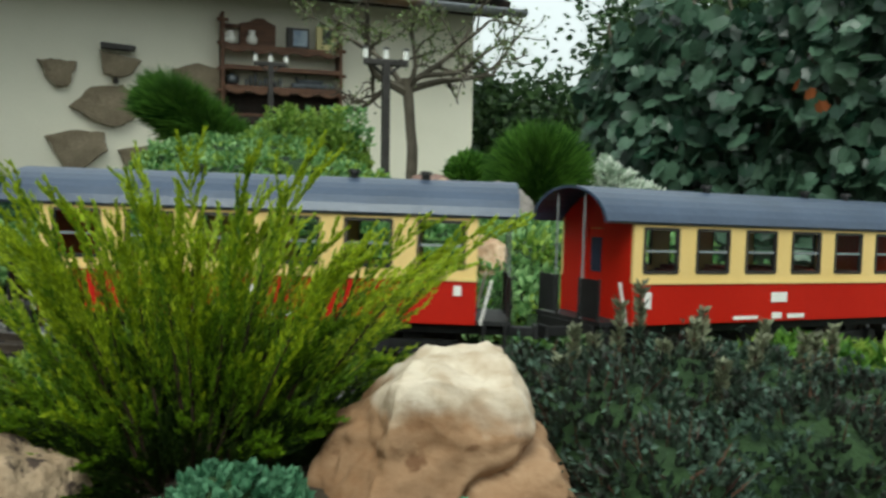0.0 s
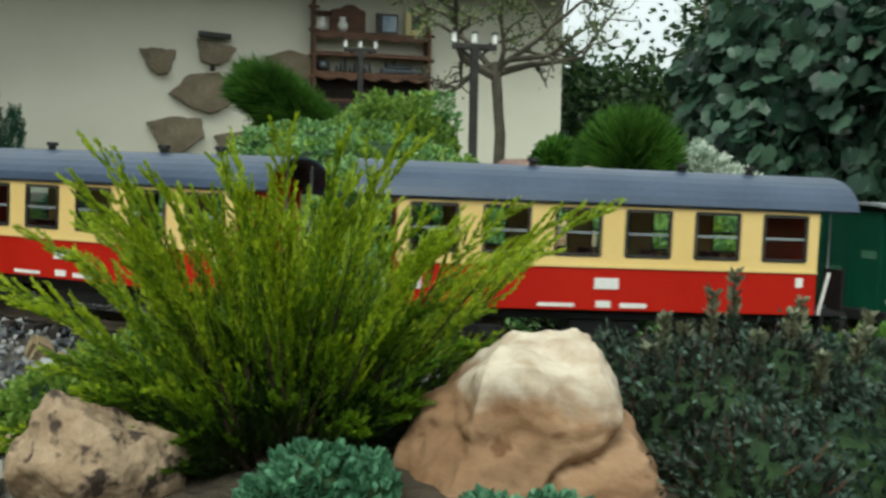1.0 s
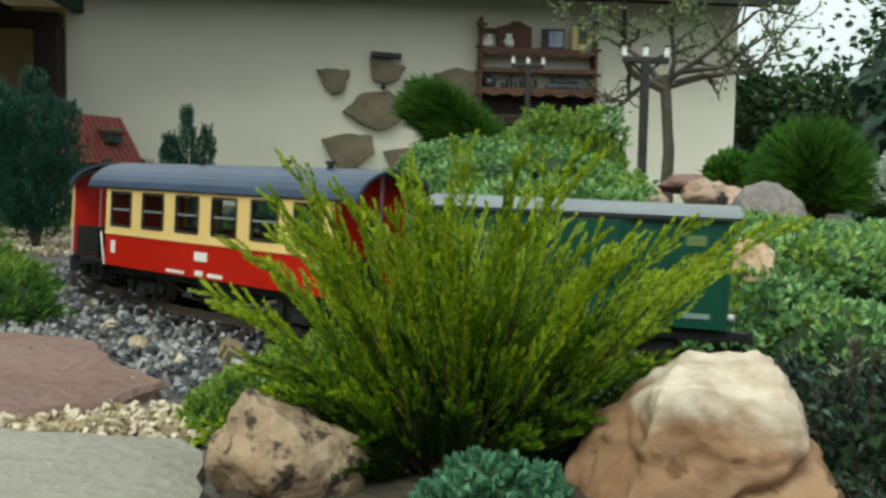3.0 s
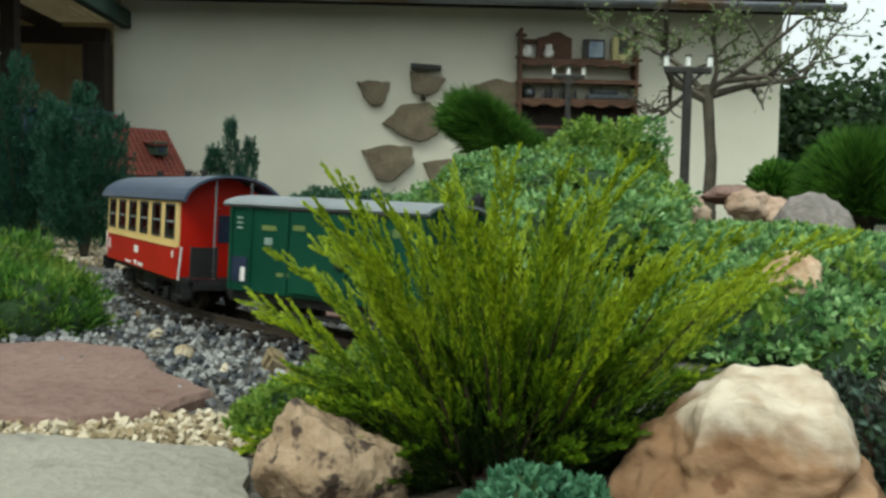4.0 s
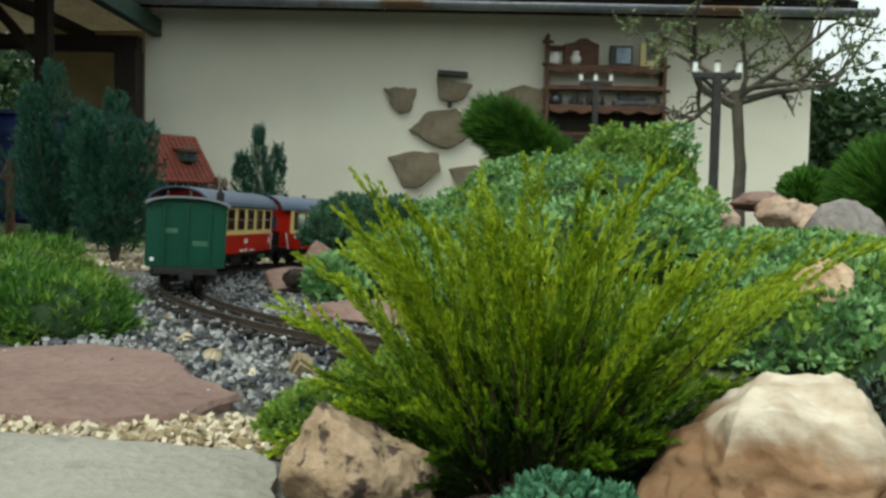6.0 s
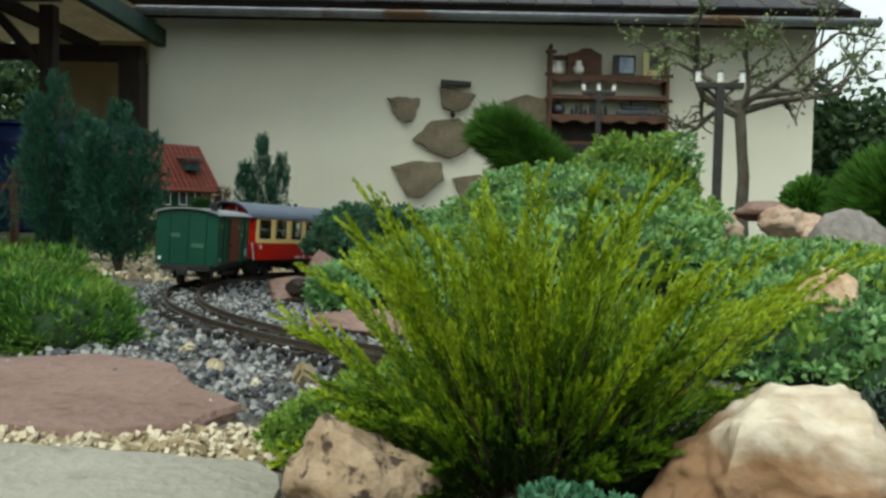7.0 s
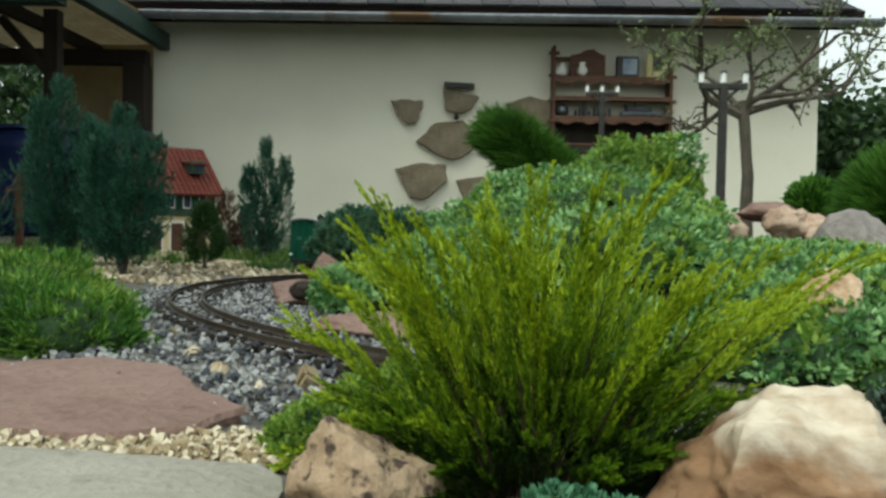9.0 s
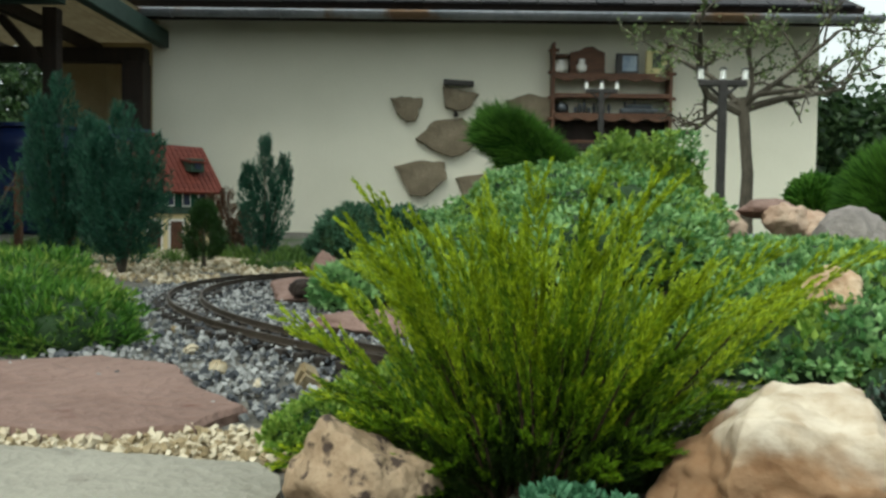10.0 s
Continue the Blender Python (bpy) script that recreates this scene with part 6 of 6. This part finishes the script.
    part("dormer_window", boxed(0.064, 0.086, -0.1225, -0.119, 0.279, 0.305), BLUE_BOARD, d)
    part("chimney", boxed(-0.05, -0.02, -0.015, 0.015, 0.34, 0.40, 0.002), CLAY_TILE, h)
    k = thing("wooden_cross", "small wooden cross post in the grass", "post", pose(-1.345, 2.585, ground_z(-1.345, 2.585)))
    part("upright", boxed(-0.011, 0.011, -0.008, 0.008, -0.01, 0.245, 0.002), BROWN_WOOD, k)
    part("crossbar", boxed(-0.04, 0.04, -0.009, 0.009, 0.185, 0.2, 0.002), BROWN_WOOD, k)


model_house()


# ---------- vine and its dark backing, trees, added hedge ---
def vine_outline():
    """A five-lobed leaf, tip along +y, folded a little along its midrib."""
    tips = ((0, 1.0), (0.2, 0.76), (0.47, 0.74), (0.5, 0.44), (0.62, 0.18), (0.44, -0.06), (0.2, -0.2), (0.0, 0.0))
    right = [(x, y, 0.16 * x) for x, y in tips]
    left = [(-x, y, 0.16 * x) for x, y in tips[1:-1]][::-1]
    return right + left


def vine():
    rng = np.random.default_rng(91)
    t = thing("grape_vine", "tall wall of dark glossy grape vine leaves", "vine")
    outline = np.array(vine_outline())
    me = bpy.data.meshes.new("leaf")
    ring = list(range(len(outline)))
    hub = len(outline)
    me.from_pydata(outline.tolist() + [(0, 0.3, 0.03)], [], [(hub, i, (i + 1) % hub) for i in ring])
    me.materials.append(VINE_LEAF)
    a, b = Vector((1.98, 3.15, 0)), Vector((2.75, 0.8, 0))
    run = b - a
    face = Vector((-run.y, run.x, 0)).normalized() * -1
    if face.dot(Vector((0, 0, 0)) - a) < 0:
        face = -face
    verts, faces = [], []
    allpts = np.array(outline.tolist() + [(0, 0.3, 0.03)])
    n = 5200
    for i in range(n):
        u = rng.uniform(-0.05, 1.1)
        top = 0.74 + 0.8 * u + 0.12 * math.sin(u * 17)
        z = rng.uniform(-0.05, top)
        lump = 0.14 * noise.noise((u * 5, z * 3, 4))
        p = a + run * u + face * (rng.uniform(-0.16, 0.1) + lump) + Vector((0, 0, z))
        s = rng.uniform(0.038, 0.085)
        look_to = (face + Vector((rng.normal() * 0.7, rng.normal() * 0.7, 0.45 + rng.normal() * 0.6))).normalized()
        q = look_to.to_track_quat("Z", "Y").to_matrix() @ Euler((0, 0, rng.normal() * 0.7 + math.pi)).to_matrix()
        m = Matrix.Translation(p) @ q.to_4x4() @ Matrix.Scale(s, 4)
        if i < 260:
            p2 = a + run * rng.uniform(0.05, 0.9) + face * (0.12 + lump) + Vector((0, 0, rng.uniform(0.15, 0.9)))
            shared("leaf", me, t, Matrix.Translation(p2) @ q.to_4x4() @ Matrix.Scale(s, 4))
            continue
        mm = np.array(m)
        w = allpts @ mm[:3, :3].T + mm[:3, 3]
        k = len(verts)
        verts.extend(w.tolist())
        faces.extend([(k + hub, k + i2, k + (i2 + 1) % hub) for i2 in ring])
    tagged(from_arrays("foliage", verts, faces, VINE_LEAF, t), kind="stuff")
    rust = me.copy()
    rust.materials.clear()
    rust.materials.append(RUST_LEAF)
    for x, y, z in ((1.98, 2.02, 0.46), (2.0, 1.99, 0.42), (1.96, 2.06, 0.49)):
        shared("leaf", rust, t, Matrix.Translation((x, y, z)) @ Euler((1.2, 0.3, z * 20)).to_matrix().to_4x4() @ Matrix.Scale(0.035, 4))
    wood = bmesh.new()
    for k in range(14):
        u = k / 13
        p = a + run * u - face * 0.05
        tube(wood, [tuple(p + Vector((rng.normal() * 0.05, rng.normal() * 0.05, z))) for z in (-0.1, 0.3, 0.6, 0.9 + 0.4 * u)], [0.016, 0.012, 0.009, 0.006], 6)
    part("vine_wood", wood, BARK, t)
    # added dark box: gives the gaps between leaves their shade
    shade_core = bmesh.new()
    box(shade_core, -1.55, 1.55, -0.1, 0.1, -0.1, 0.8)
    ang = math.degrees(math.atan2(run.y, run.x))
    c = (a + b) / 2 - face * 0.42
    bmesh.ops.transform(shade_core, matrix=pose(c.x, c.y, 0, 0, 0, ang), verts=shade_core.verts)
    tagged(part("hedge", shade_core, SOIL_AND_SHADE), "dark box standing in for the vine's shaded depth", "hedge", kind="structure")


vine()


def leafy_tree(name, label, place, crown, count, size, seed, mat=TREE_LEAF, clumps=26):
    """A broad-leaved tree: forked trunk, limbs and a crown of leaf clumps with gaps."""
    rng = np.random.default_rng(seed)
    rnd = random.Random(seed)
    t = thing(name, label, "tree", group="garden trees")
    wood = bmesh.new()
    foot = Vector((place[0], place[1], -0.1))
    mid = Vector((place[0], place[1], place[2] - crown[2] * 0.6))
    tube(wood, [tuple(foot), tuple((foot + mid) / 2 + Vector((0.06, 0, 0))), tuple(mid)], [0.13, 0.1, 0.08], 8)
    bases, ways = [], []
    for k in range(clumps):
        d = Vector((rnd.gauss(0, 1), rnd.gauss(0, 1), rnd.gauss(0, 1))).normalized() * rnd.uniform(0.35, 1.0)
        c = Vector(place) + Vector((d.x * crown[0], d.y * crown[1], d.z * crown[2]))
        tube(wood, [tuple(mid), tuple(mid.lerp(c, 0.5) + Vector((rnd.gauss(0, 0.1), rnd.gauss(0, 0.1), 0.08))), tuple(c)], [0.04, 0.024, 0.008], 5)
        n = count // clumps
        v = rng.normal(size=(n, 3)) * np.array(crown) * 0.2
        bases.append(np.array(c) + v)
        ways.append(v + rng.normal(size=(n, 3)) * 0.3 + np.array([0, 0, -0.1]))
    part("trunk", wood, BARK, t)
    b, w = np.concatenate(bases), np.concatenate(ways)
    ln = size * rng.uniform(0.6, 1.3, len(b))
    blades("crown", b, w, ln, ln * 0.65, mat, t, rng=rng)
    return t


leafy_tree("garden_tree", "dark leafy tree beyond the garage corner", (4.25, 8.6, 0.62), (1.0, 0.8, 0.85), 8000, 0.11, 101)
leafy_tree("garden_tree", "dark leafy tree beyond the garage corner", (5.6, 8.4, 0.9), (1.2, 0.9, 1.05), 9000, 0.11, 102)
leafy_tree("garden_tree", "tall leafy tree with sky showing through", (7.0, 9.5, 1.9), (1.6, 1.0, 1.6), 9000, 0.12, 103)
leafy_tree("garden_tree", "tall leafy tree behind the vine", (5.2, 5.0, 1.4), (1.0, 1.2, 1.3), 9000, 0.10, 104)
leafy_tree("garden_tree", "leafy tree behind the carport", (-6.4, 11.5, 1.2), (2.0, 1.0, 1.2), 12000, 0.12, 105, TREE_LEAF)
leafy_tree("garden_tree", "tall leafy tree behind the vine", (6.2, 3.4, 1.7), (1.4, 1.4, 1.7), 8000, 0.12, 106)


def light_blocking_hedge():
    """Unseen tall dense hedge behind the camera and at its sides, added to cut low light."""
    rng = np.random.default_rng(121)
    t = thing("hedge_light_block", "unseen tall dark hedge added to block low light", "hedge", kind="structure")
    for x0, x1, y0, y1, h in ((-7.0, 7.0, -5.6, -5.0, 1.4), (6.6, 7.2, -5.0, 2.0, 1.6), (-7.2, -6.6, 1.2, 4.4, 4.2)):
        bm = boxed(x0, x1, y0, y1, -0.1, h)
        bmesh.ops.subdivide_edges(bm, edges=bm.edges[:], cuts=10, use_grid_fill=True)
        for v in bm.verts:
            v.co += Vector((noise.noise(v.co * 1.3), noise.noise(v.co * 1.3 + Vector((5, 0, 0))), noise.noise(v.co * 1.1 + Vector((0, 7, 0))))) * 0.3
        part("foliage", bm, TREE_LEAF, t)
    # unseen tall block, added to shade the left end of the garage wall
    tagged(part("wall_light_block", boxed(-9.0, -3.3, -2.0, 1.6, -0.1, 9.6), WALL_STONE), "unseen plain brown wall added to shade the left side", "wall", kind="structure")


light_blocking_hedge()

motions()
